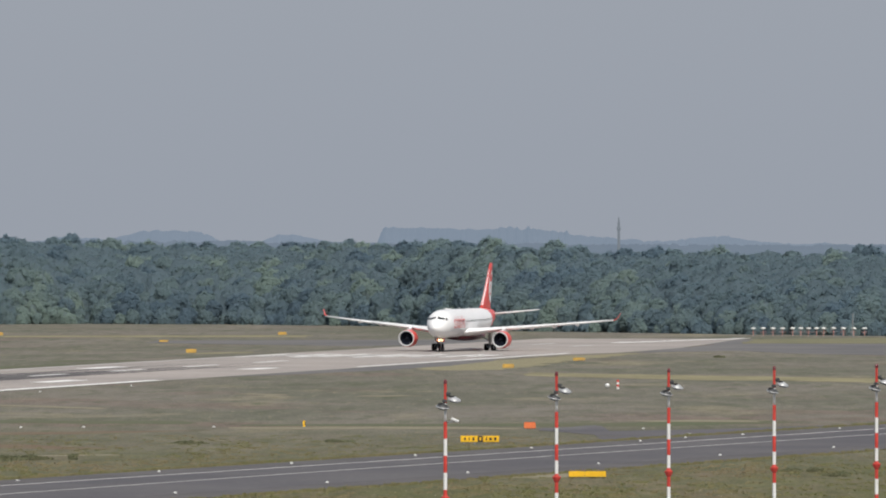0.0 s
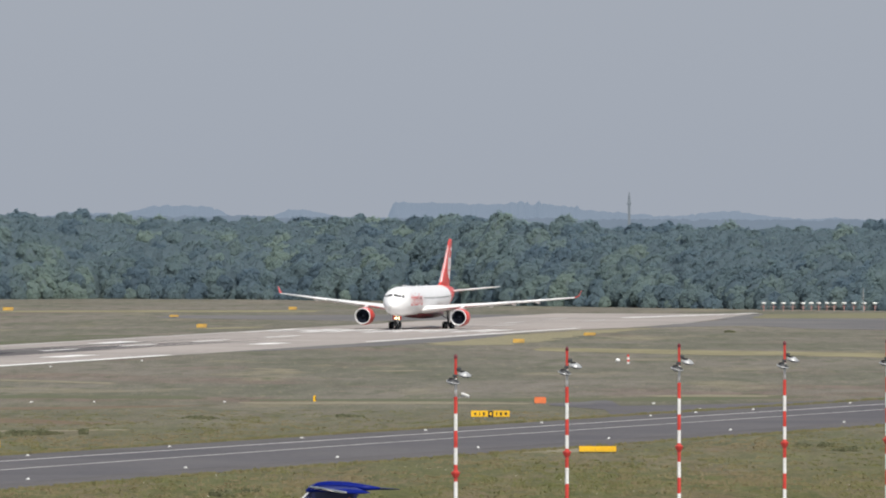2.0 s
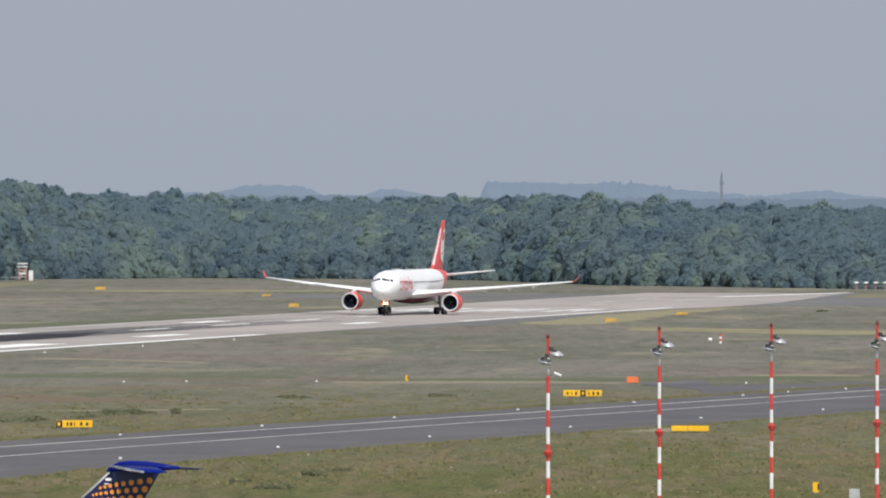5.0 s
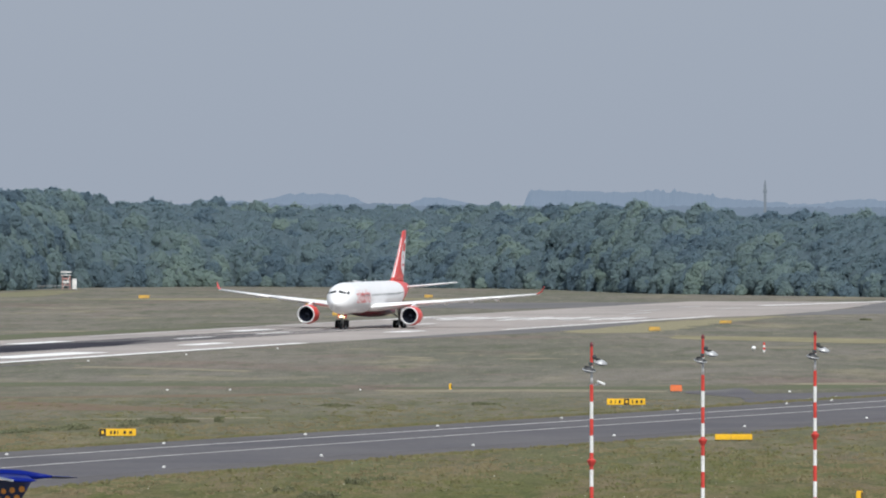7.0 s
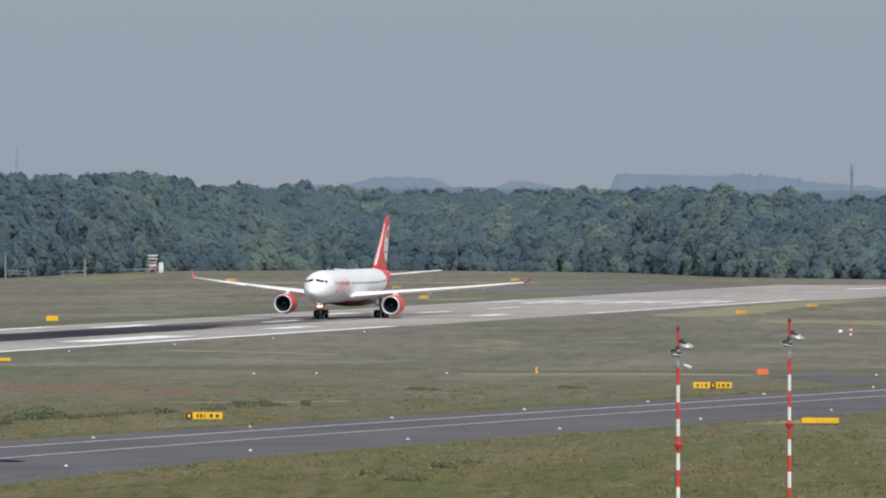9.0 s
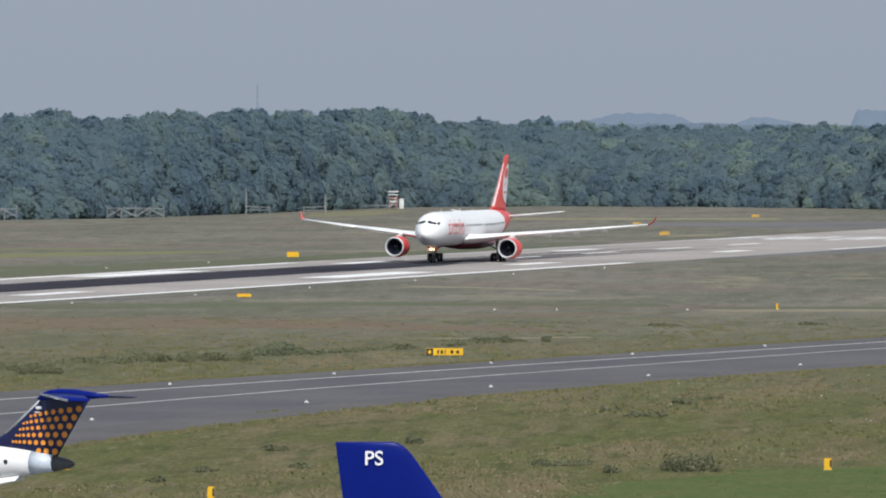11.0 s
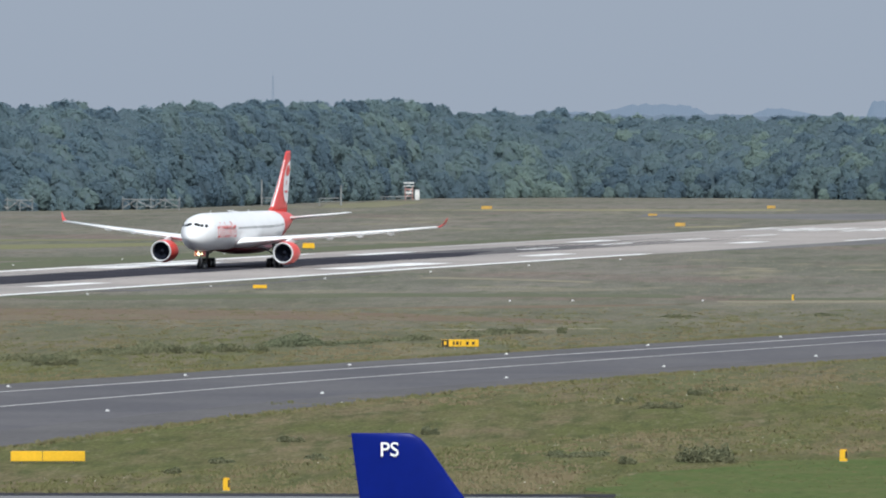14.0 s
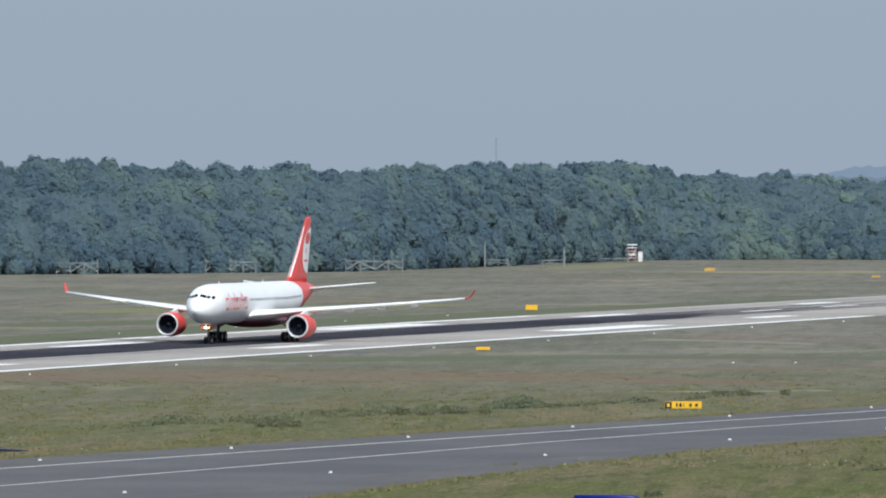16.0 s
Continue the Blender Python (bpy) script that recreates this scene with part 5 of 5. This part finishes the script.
def build_distance():
    D, F = 4700.0, 19000.0
    rng = random.Random(3)
    at = lambda px, d: (d * math.sin((px - 784) / F), d * math.cos((px - 784) / F))
    ridge = lambda px: float(np.interp(px, [p[0] for p in RIDGE], [p[1] for p in RIDGE]))
    rings = []
    for i in range(700):
        px = -1500 + i * 4.86
        bump = 2.2 * noise.noise((px * 0.12, 0, 0)) + 2.6 * noise.noise((px * 0.045, 7, 0)) + 1.6 * noise.noise((px * 0.33, 3, 0)) + rng.uniform(-0.8, 0.8)
        if 880 < px < 1010:
            bump -= 11.0 * max(0.0, noise.noise((px * 0.16, 2, 0))) + 3.0 * abs(noise.noise((px * 0.4, 5, 0)))
        if 676 < px < 684:
            bump -= 5
        z = EYE[2] - (ridge(px) + bump - 385.8) * D / F
        (x0, y0), (x1, y1), (x2, y2) = at(px, D - 40), at(px, D), at(px, D + 60)
        rings.append([(x0, y0, -2), (x0 * 1.004, y0 * 1.004, z * 0.7), (x1, y1, z), (x2, y2, z * 0.6), (x2, y2, -2)])
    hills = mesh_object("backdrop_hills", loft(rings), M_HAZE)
    rings = []
    for i in range(900):
        px = -1500 + i * 3.8
        crest = 431 + 5.0 * noise.noise((px * 0.011, 4, 0)) + 3.5 * noise.noise((px * 0.05, 9, 0)) + 2.4 * noise.noise((px * 0.17, 1, 0)) + rng.uniform(-0.7, 0.7) + float(np.interp(px, [-400, 500, 700, 1568], [-6, -3, 0, 3]))
        z = EYE[2] - (crest - 385.8) * 4620.0 / F
        (x0, y0), (x1, y1) = at(px, 4600.0), at(px, 4640.0)
        rings.append([(x0, y0, -2), (x0, y0, z), (x1, y1, z), (x1, y1, -2)])
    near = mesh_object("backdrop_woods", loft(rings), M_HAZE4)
    tagged(near, "hazy blue-green woods below the hills", "woods", kind="structure")
    tagged(hills, "hazy blue wooded hills on the horizon", "hills", kind="structure")

    def tower(px, ytop, ybase, width, label, d=4550.0, cabin=False):
        x, y = at(px, d)
        zt, zb = EYE[2] - (ytop - 385.8) * d / F, 0.0
        t = tagged(empty("radio_tower", pose(x, y, 0)), label, "tower")
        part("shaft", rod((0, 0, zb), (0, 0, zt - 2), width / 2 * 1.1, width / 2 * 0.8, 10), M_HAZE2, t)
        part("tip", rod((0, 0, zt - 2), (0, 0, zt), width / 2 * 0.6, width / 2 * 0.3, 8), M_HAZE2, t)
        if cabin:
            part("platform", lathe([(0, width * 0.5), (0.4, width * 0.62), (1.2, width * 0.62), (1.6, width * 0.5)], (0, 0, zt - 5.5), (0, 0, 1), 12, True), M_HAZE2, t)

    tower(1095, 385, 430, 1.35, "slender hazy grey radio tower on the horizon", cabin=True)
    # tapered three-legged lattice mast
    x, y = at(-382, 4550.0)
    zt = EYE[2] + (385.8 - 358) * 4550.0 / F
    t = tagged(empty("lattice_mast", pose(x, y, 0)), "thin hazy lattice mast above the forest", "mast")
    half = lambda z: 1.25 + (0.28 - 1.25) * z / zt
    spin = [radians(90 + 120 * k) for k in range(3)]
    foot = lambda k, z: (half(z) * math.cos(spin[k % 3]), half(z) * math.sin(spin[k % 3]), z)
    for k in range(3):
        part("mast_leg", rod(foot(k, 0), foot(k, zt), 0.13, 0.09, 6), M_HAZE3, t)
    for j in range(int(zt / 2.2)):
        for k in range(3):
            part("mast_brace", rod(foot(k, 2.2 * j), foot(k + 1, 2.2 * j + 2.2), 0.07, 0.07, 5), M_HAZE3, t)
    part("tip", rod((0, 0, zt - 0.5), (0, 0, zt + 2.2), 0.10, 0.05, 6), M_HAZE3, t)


# ---- things on the airfield ----
def sign(x, y, width, black, bars, label):
    """An illuminated taxiway sign on short legs, facing the terrace."""
    g = tagged(empty("taxiway_sign", pose(x, y, 0, 0, 0, -math.degrees(math.atan2(x, y)))), label, "sign", group="taxiway signs")
    h = 0.74
    body = part("panel", box(0, 0, 0.22 + h / 2, width, 0.28, h, 0.04), M_YELLOW, g, "yellow sign panel")
    part("black_panel", box(black[0], -0.15, 0.22 + h / 2, black[1], 0.03, h * 0.94, 0.01), M_BLACK, g, "black location panel")
    for cx, w, hh in bars:
        part("lettering_bar", box(cx, -0.155, 0.22 + h / 2, w, 0.03, hh, 0.005), M_BLACK, body)
    part("lettering_bar", box(black[0], -0.175, 0.22 + h / 2, black[1] * 0.4, 0.02, 0.36, 0.005), M_YELLOW, g)
    for lx in (-width * 0.42, -width * 0.14, width * 0.14, width * 0.42):
        part("leg", rod((lx, 0, -0.05), (lx, 0, 0.24), 0.04, 0.04, 8), M_GREY, g)
        part("foot", box(lx, 0, 0.02, 0.18, 0.3, 0.05, 0.01), M_GREY, g)


def marker_box(x, y, w, h, d, mt, label, name="marker_board", two=False, legs=True):
    g = tagged(empty(name, pose(x, y, 0, 0, 0, -math.degrees(math.atan2(x, y)))), label, "marker")
    lift = 0.16 if legs else 0.0
    if two:
        for cx, ww in ((-w * 0.285, w * 0.42), (w * 0.215, w * 0.565)):
            part("panel", box(cx, 0, lift + h / 2, ww, d, h, 0.03), mt, g)
    else:
        part("panel", box(0, 0, lift + h / 2, w, d, h, min(0.05, w * 0.1)), mt, g)
        part("cap", box(0, 0, lift + h + 0.02, w * 0.9, d * 0.9, 0.04, 0.015), mt, g)
    if legs:
        for lx in (-w * 0.35, w * 0.35):
            part("leg", rod((lx, 0, -0.05), (lx, 0, lift + 0.03), 0.045, 0.045, 8), M_GREY, g)
    else:
        part("base", box(0, 0, 0.02, w * 1.2, d * 1.2, 0.06, 0.01), M_GREY, g)
    return g


def edge_light():
    g = tagged(empty("taxiway_light"), "small white taxiway edge light on a round base", "light", group="taxiway lights")
    part("base_plate", lathe([(0, 0.20), (0.03, 0.20), (0.05, 0.12)], (0, 0, 0), (0, 0, 1), 14, True), M_MASTWHITE, g)
    part("stem", rod((0, 0, 0.03), (0, 0, 0.08), 0.05, 0.05, 8), M_GREY, g)
    part("lens", lathe([(0.06, 0.10), (0.09, 0.15), (0.14, 0.12), (0.17, 0.03)], (0, 0, 0), (0, 0, 1), 12, True), M_MASTWHITE, g)
    return g


def striped_mast():
    """A tall red and white pole with two floodlight heads."""
    g = tagged(empty("floodlight_mast"), "tall red and white striped mast with two floodlights", "mast", group="striped floodlight masts")
    top, r = 17.23, 0.092
    z, k = top - 2.27, 0
    part("upper_pole", rod((0, 0, z), (0, 0, top - 1.2), r * 0.85, r * 0.7, 14), M_MASTWHITE, g, "pale grey upper pole", True)
    part("tip", rod((0, 0, top - 1.22), (0, 0, top - 0.12), r * 0.9, r * 0.85, 12), M_MASTRED, g, "red tip")
    part("obstruction_lamp", lathe([(0, 0.1), (0.12, 0.11), (0.24, 0.05)], (0, 0, top - 0.14), (0, 0, 1), 12, True), M_BELLY, g, "dark red obstruction lamp")
    while z > 0.1:
        z0 = max(z - 0.95, 0.0)
        part("red_band" if k % 2 == 0 else "white_band", rod((0, 0, z0), (0, 0, z), r * 1.08 + 0.002 * k, r * 1.08 + 0.002 * k, 16), M_MASTRED if k % 2 == 0 else M_MASTWHITE, g)
        z, k = z0, k + 1
    part("collar", lathe([(0, 0.10), (0.1, 0.17), (0.28, 0.25), (0.36, 0.25), (0.40, 0.14), (0.52, 0.11)], (0, 0, top - 6.42), (0, 0, 1), 14, True), M_MASTRED, g, "red clamp collar")
    part("foot_plate", box(0, 0, 0.03, 0.7, 0.7, 0.08, 0.02), M_GREY, g)
    for sx, z, mt, nm in ((0.50, top - 1.02, M_PALE, "pale grey floodlight head"), (-0.14, top - 1.42, M_DKGREY, "dark floodlight head")):
        head = part("floodlight", lathe([(-0.10, 0.05), (-0.09, 0.26), (-0.02, 0.35), (0.03, 0.35), (0.11, 0.20), (0.16, 0.08)], (sx, -0.1, z), (0.18, -0.25, 1), 18, True), mt, g, nm, True)
        part("lens", lathe([(-0.125, 0.27), (-0.135, 0.02)], (sx, -0.1, z), (0.18, -0.25, 1), 18, True), M_GREY, head)
        part("bracket", rod((0, 0, z + 0.28), (sx, -0.1, z + 0.12), 0.05, 0.04, 8), M_DKGREY, g)
        part("gear_box", box(sx * 0.35, -0.05, z + 0.32, 0.26, 0.22, 0.16, 0.03), M_DKGREY, g)
        part("rim", lathe([(-0.05, 0.335), (-0.05, 0.375), (0.0, 0.385), (0.02, 0.355)], (sx, -0.1, z), (0.18, -0.25, 1), 18), M_PALE, head, "bright metal rim", True)
        part("hood", box(sx - 0.12, -0.12, z + 0.15, 0.26, 0.24, 0.13, 0.03), M_BLACK, head, "black lamp hood")
    return g


def approach_light():
    g = tagged(empty("approach_light"), "white approach light head on a thin post", "light", group="row of approach lights")
    part("post", rod((0, 0, 0), (0, 0, 1.5), 0.13, 0.11, 8), M_REDHUT, g, "faded red post")
    part("cross_bar", rod((-0.7, 0.05, 0.9), (0.7, 0.05, 0.9), 0.05, 0.05, 6), M_REDHUT, g)
    part("head", lathe([(-0.22, 0.2), (-0.16, 0.48), (0.0, 0.60), (0.16, 0.48), (0.24, 0.2)], (0, 0, 1.70), (0, 0, 1), 14, True), M_MASTWHITE, g, "white lamp head", True)
    part("foot", box(0, 0, 0.03, 0.4, 0.4, 0.08, 0.02), M_GREY, g)
    return g


def timber_frame(x, y, w, h, seed):
    """A weathered open framework of posts and braces by the wood."""
    rng = random.Random(seed)
    g = tagged(empty("timber_frame", pose(x, y, 0, 0, 0, 4)), "weathered grey open timber framework before the forest", "framework", group="frameworks by the wood")
    n = 4
    for i in range(n + 1):
        px = -w / 2 + w * i / n
        part("post", rod((px, 0, 0), (px, 0, h * (1.0 if i in (0, n) else rng.uniform(0.65, 1.0))), 0.13, 0.11, 6), M_WEATHERED, g)
    part("rail", rod((-w / 2, -0.15, h * 0.8), (w / 2, -0.15, h * 0.74), 0.10, 0.10, 6), M_WEATHERED, g)
    for i in range(n):
        px = -w / 2 + w * i / n
        a, b = (0.15, 0.78) if i % 2 == 0 else (0.7, 0.2)
        part("brace", rod((px, -0.2, h * a), (px + w / n, -0.2, h * b), 0.12, 0.12, 6), M_WEATHERED, g)
        part("brace", rod((px, 0.3, h * b), (px + w / n * 0.9, 0.3, h * rng.uniform(0.1, 0.5)), 0.09, 0.09, 6), M_WEATHERED, g)


def build_things():
    sign(4.3, 1251.5, 4.5, (0.05, 0.62), [(-1.75, 0.22, 0.26), (-1.25, 0.10, 0.36), (-0.75, 0.24, 0.34), (0.75, 0.14, 0.36), (1.25, 0.26, 0.32), (1.80, 0.26, 0.32)], "yellow taxiway direction sign with black centre panel in grass")
    sign(-48.3, 1098.5, 3.8, (-1.52, 0.70), [(-0.65, 0.18, 0.34), (-0.28, 0.24, 0.36), (0.05, 0.10, 0.36), (0.75, 0.26, 0.32), (1.35, 0.28, 0.28)], "yellow taxiway sign with black end panel in grass")
    marker_box(10.8, 1334.9, 1.45, 0.75, 0.5, M_ORANGEBOX, "orange-red marker board standing in the grass", legs=True)
    marker_box(11.4, 1874.4, 2.0, 0.65, 0.9, M_HAZED_YELLOW, "yellow runway sign back in dry grass", "runway_sign")
    marker_box(-104.1, 1791.0, 2.0, 0.85, 0.4, M_YELLOW, "yellow runway sign in the green verge", "runway_sign")
    marker_box(-48.9, 2085.1, 2.0, 0.7, 0.5, M_HAZED_YELLOW, "yellow runway sign beside the far shoulder", "runway_sign")
    marker_box(-58.9, 2264.2, 1.9, 0.4, 0.5, M_HAZED_YELLOW, "low yellow sign in far grass", "runway_sign")
    marker_box(-36.0, 2405.6, 1.9, 0.6, 0.5, M_HAZED_YELLOW, "yellow sign beside the far taxiway", "runway_sign")
    marker_box(-99.1, 2388.6, 2.4, 0.7, 0.5, M_HAZED_YELLOW, "yellow sign on a dry strip", "runway_sign")
    marker_box(25.0, 1970.3, 2.2, 0.5, 0.6, M_HAZED_YELLOW, "low yellow sign at the runway shoulder", "runway_sign")
    marker_box(-89.4, 1426.4, 1.9, 0.42, 0.5, M_YELLOW, "flat yellow sign in the meadow", "runway_sign")
    marker_box(14.6, 1085.9, 3.8, 0.56, 0.45, M_YELLOW, "long low yellow barrier beside the taxiway", "yellow_barrier", two=True)
    marker_box(-62.6, 758.5, 5.3, 0.72, 0.45, M_YELLOW, "long yellow two-part barrier in near grass", "yellow_barrier", two=True)
    for x, y, w, h in ((-17.5, 1352.9, 0.34, 0.75), (-6.3, 764.5, 0.55, 0.85), (-46.5, 706.5, 0.45, 0.85), (22.2, 882.1, 0.55, 0.85), (3.2, 801.0, 0.55, 0.85)):
        g = marker_box(x, y, w, h, 0.4, M_YELLOW, "short yellow marker post in grass", "marker_post", legs=False)
        g["group"] = "yellow marker posts"
        part("dark_side", box(w * 0.36, -0.21, h * 0.6, w * 0.24, 0.03, h * 0.6, 0.005), M_BLACK, g)
    marker_box(24.8, 862.4, 0.85, 0.9, 0.6, M_PALE, "pale grey equipment cabinet on the lawn", "equipment_cabinet", legs=False)
    marker_box(-1.0, 752.0, 0.68, 1.25, 0.6, M_PALE, "pale grey equipment cabinet beside a dark bush", "equipment_cabinet", legs=False)
    marker_box(17.6, 846.0, 1.3, 0.55, 0.6, M_MASTWHITE, "low white equipment cabinet on the lawn", "equipment_cabinet", legs=False)
    # taxiway edge lights
    first = edge_light()
    first.matrix_basis = Matrix.Translation(tw(1000.7, -389.6, 0.045))
    for i in range(-6, 12):
        if i:
            copy_thing(first, Matrix.Translation(tw(1000.7 + 40.4 * i - (5 if i < 0 else 0), -389.6 if i > -1 else -388.1, 0.045)))
    for al, d in ((703, -336), (757, -345), (811, -351), (865, -354), (918, -357.4)):
        copy_thing(first, Matrix.Translation(tw(al, d, 0.045)))
    for i in range(12):
        copy_thing(first, Matrix.Translation(tw(961 + 43.2 * i, -358, 0.045)))
    for x, y in ((-53, 1348), (-45.2, 1350), (-28.8, 1350), (30.0, 1306), (26.5, 1290), (29.0, 1284), (25.0, 1340)):
        copy_thing(first, Matrix.Translation((x, y, 0.035 if y < 1300 else 0)))
    for i in range(8):
        copy_thing(first, Matrix.Translation(rw(420 + 60 * i, 38.5, 0)))
        copy_thing(first, Matrix.Translation(rw(380 + 60 * i, -37, 0)))
    # ball and striped stake
    b = tagged(empty("white_ball_marker", pose(25.3, 1651.8, 0)), "white ball marker on a short stake", "marker")
    part("stake", rod((0, 0, 0), (0, 0, 0.35), 0.06, 0.06, 8), M_GREY, b)
    part("ball", lathe([(0.30, 0.08), (0.4, 0.28), (0.58, 0.36), (0.76, 0.28), (0.9, 0.08)], (0, 0, 0), (0, 0, 1), 14, True), M_LETTER, b, "", True)
    s = tagged(empty("striped_stake", pose(26.9, 1651.8, 0)), "short red and white striped stake", "marker")
    for i in range(4):
        part("band", rod((0, 0, 0.36 * i), (0, 0, 0.36 * (i + 1)), 0.2, 0.2, 10), M_MASTWHITE if i % 2 == 0 else M_MASTRED, s)
    # masts
    mast = striped_mast()
    for k, (x, y) in enumerate(MASTS):
        m = mast if k == 0 else copy_thing(mast, pose(x, y, 0, 0, 0, 4 * k))
        if k == 0:
            mast.matrix_basis = pose(x, y, 0)
    # the clamp of this one sits lower
    for c in mast.children:
        if c.name.startswith("collar"):
            c.location.z -= 0.42
    cam_arm = part("side_camera", rod((0.34, -0.05, 15.14), (0.74, -0.2, 14.98), 0.075, 0.075, 10), M_MASTWHITE, mast, "white side camera")
    part("bracket", rod((0, 0, 14.88), (0.44, -0.1, 15.0), 0.03, 0.03, 6), M_GREY, cam_arm)
    # approach lights at the runway's start
    al = approach_light()
    for k, (x, y) in enumerate(APPROACH):
        if k == 0:
            al.matrix_basis = pose(x, y, 0)
        else:
            copy_thing(al, pose(x, y, 0))
    # hut with a small radar stand
    h = tagged(empty("equipment_hut", pose(-126.2, 2606.0, 0)), "white hut with red and white stand before the forest", "hut")
    part("cabin", box(1.2, 0, 1.25, 1.05, 1.6, 2.5, 0.05), M_MASTWHITE, h, "white cabin")
    part("roof", box(1.2, 0, 2.56, 1.2, 1.8, 0.12, 0.04), M_GREY, h)
    for lx in (-1.7, 0.1):
        for ly in (-0.8, 0.8):
            part("stand_leg", rod((lx, ly, 0), (lx, ly, 3.4), 0.12, 0.12, 6), M_REDHUT, h)
    for z, w in ((0.9, 1.5), (1.75, 1.7), (2.55, 1.7)):
        part("stand_box", box(-0.8, -0.1, z, w, 1.2, 0.42, 0.05), M_REDHUT if z != 1.75 else M_MASTWHITE, h, "faded red and white boxes")
    for ly in (-0.8, 0.8):
        part("stand_brace", rod((-1.7, ly, 0.3), (0.1, ly, 3.0), 0.07, 0.07, 6), M_MASTWHITE, h)
    part("platform", box(-0.8, 0, 3.4, 2.5, 2.0, 0.2, 0.04), M_MASTWHITE, h)
    part("antenna_bar", box(-0.8, 0, 4.15, 2.6, 0.25, 0.3, 0.04), M_MASTWHITE, h)
    part("antenna_stem", rod((-0.8, 0, 3.4), (-0.8, 0, 4.1), 0.15, 0.12, 8), M_GREY, h)
    part("low_rail", rod((-11.5, -8, 0.75), (0.3, -8, 0.9), 0.10, 0.10, 6), M_WEATHERED, h)
    for lx in (-11.4, -7.0, -6.2, -3.0, 0.0):
        part("rail_post", rod((lx, -8, 0), (lx, -8, 0.85), 0.09, 0.09, 6), M_WEATHERED, h)
    timber_frame(-173.6, 2383.0, 12.6, 3.0, 1)
    timber_frame(-203.5, 2358.0, 11.0, 3.2, 2)
    timber_frame(-236.0, 2328.0, 12.0, 3.2, 4)
    for x, y, z, w in ((-155.0, 2480.0, 6.0, 5.5), (-136.5, 2478.0, 4.6, -5.0)):
        p = tagged(empty("post_with_rail", pose(x, y, 0)), "tall grey post with a low rail frame", "post", group="posts by the wood")
        part("post", rod((0, 0, 0), (0, 0, z), 0.2, 0.16, 8), M_WEATHERED, p)
        part("rail", rod((0, 0, 1.7), (w, 0, 1.6), 0.1, 0.1, 6), M_WEATHERED, p)
        part("rail", rod((0, 0, 1.0), (w, 0, 0.9), 0.08, 0.08, 6), M_WEATHERED, p)
        part("end_post", rod((w, 0, 0), (w, 0, 1.8), 0.12, 0.12, 6), M_WEATHERED, p)
    p = tagged(empty("thin_post", pose(91.0, 2384.0, 0)), "thin pale post among the approach lights", "post")
    part("post", rod((0, 0, 0), (0, 0, 5.2), 0.14, 0.10, 8), M_WEATHERED, p)
    part("foot", box(0, 0, 0.04, 0.5, 0.5, 0.1, 0.02), M_GREY, p)


MASTS = [(0.13, 600.00), (6.67, 630.51), (13.55, 644.47), (20.18, 654.03), (26.81, 663.83)]
APPROACH = [(69.2, 2394.1), (71.4, 2394.1), (73.6, 2394.1), (75.7, 2394.1), (78.0, 2394.1), (79.8, 2394.1), (81.5, 2394.1), (83.3, 2394.1), (84.9, 2394.1), (87.1, 2394.1), (89.3, 2394.1), (91.6, 2394.1), (94.0, 2394.1)]

build_ground()
build_forest()
build_distance()
build_things()
build_tufts()
AIRLINER = widebody()
REGIONAL = regional_jet()
PARKED = parked_jet()
PARKED.matrix_basis = pose(6.07, 481.0, 0, 0, 0, 3.1)

ROLL = [(0, 0.0), (0.5, 11.4), (1, 23.6), (1.5, 36.9), (2, 50.9), (2.5, 65.2), (3, 79.5), (3.5, 95.1), (4, 111.0), (4.5, 126.7), (7, 213.9), (7.5, 233.1), (8, 253.3), (8.5, 274.2),
        (9, 296.0), (9.5, 317.8), (10, 339.4), (12.5, 456.1), (13, 481.2), (13.5, 507.0), (14, 533.4), (14.5, 560.5), (15, 588.2), (15.5, 616.8), (16, 644.6)]
# the fin's front corner of the regional jet: seconds, place, bearing
TAXI = [(0, 4.44, 696.99, -0.36), (1, -1.98, 697.00, 0.16), (1.5, -5.72, 696.98, 0.47), (2, -9.13, 696.94, 0.75), (2.5, -12.58, 696.89, 1.03), (3, -15.77, 696.82, 1.30), (3.5, -19.00, 696.74, 1.56), (4, -22.08, 696.65, 1.82), (4.5, -25.09, 696.55, 2.06), (7, -39.12, 695.90, 3.22), (7.5, -41.69, 695.75, 3.43), (8, -43.96, 695.61, 3.62), (9, -48.13, 695.34, 3.96), (9.5, -50.21, 695.19, 4.13), (10, -52.26, 695.04, 4.30), (12.5, -63.34, 694.12, 5.21), (14, -70.09, 693.47, 5.77), (16, -79.14, 692.49, 6.52)]


def motions():
    walk(AIRLINER, [(t, pose(*(RW0 + AHEAD * s), 0, 0, -101.662)) for t, s in ROLL])
    rows = []
    for t, x, y, bearing in TAXI:
        turn = 180 - bearing - 12.0
        a = radians(turn)
        # 34.1 m from the nose to the fin's front corner
        rows.append((t, pose(x + 0.18 + 34.1 * math.cos(a), y + 34.1 * math.sin(a), 0, 0, 0, turn)))
    walk(REGIONAL, rows)


motions()
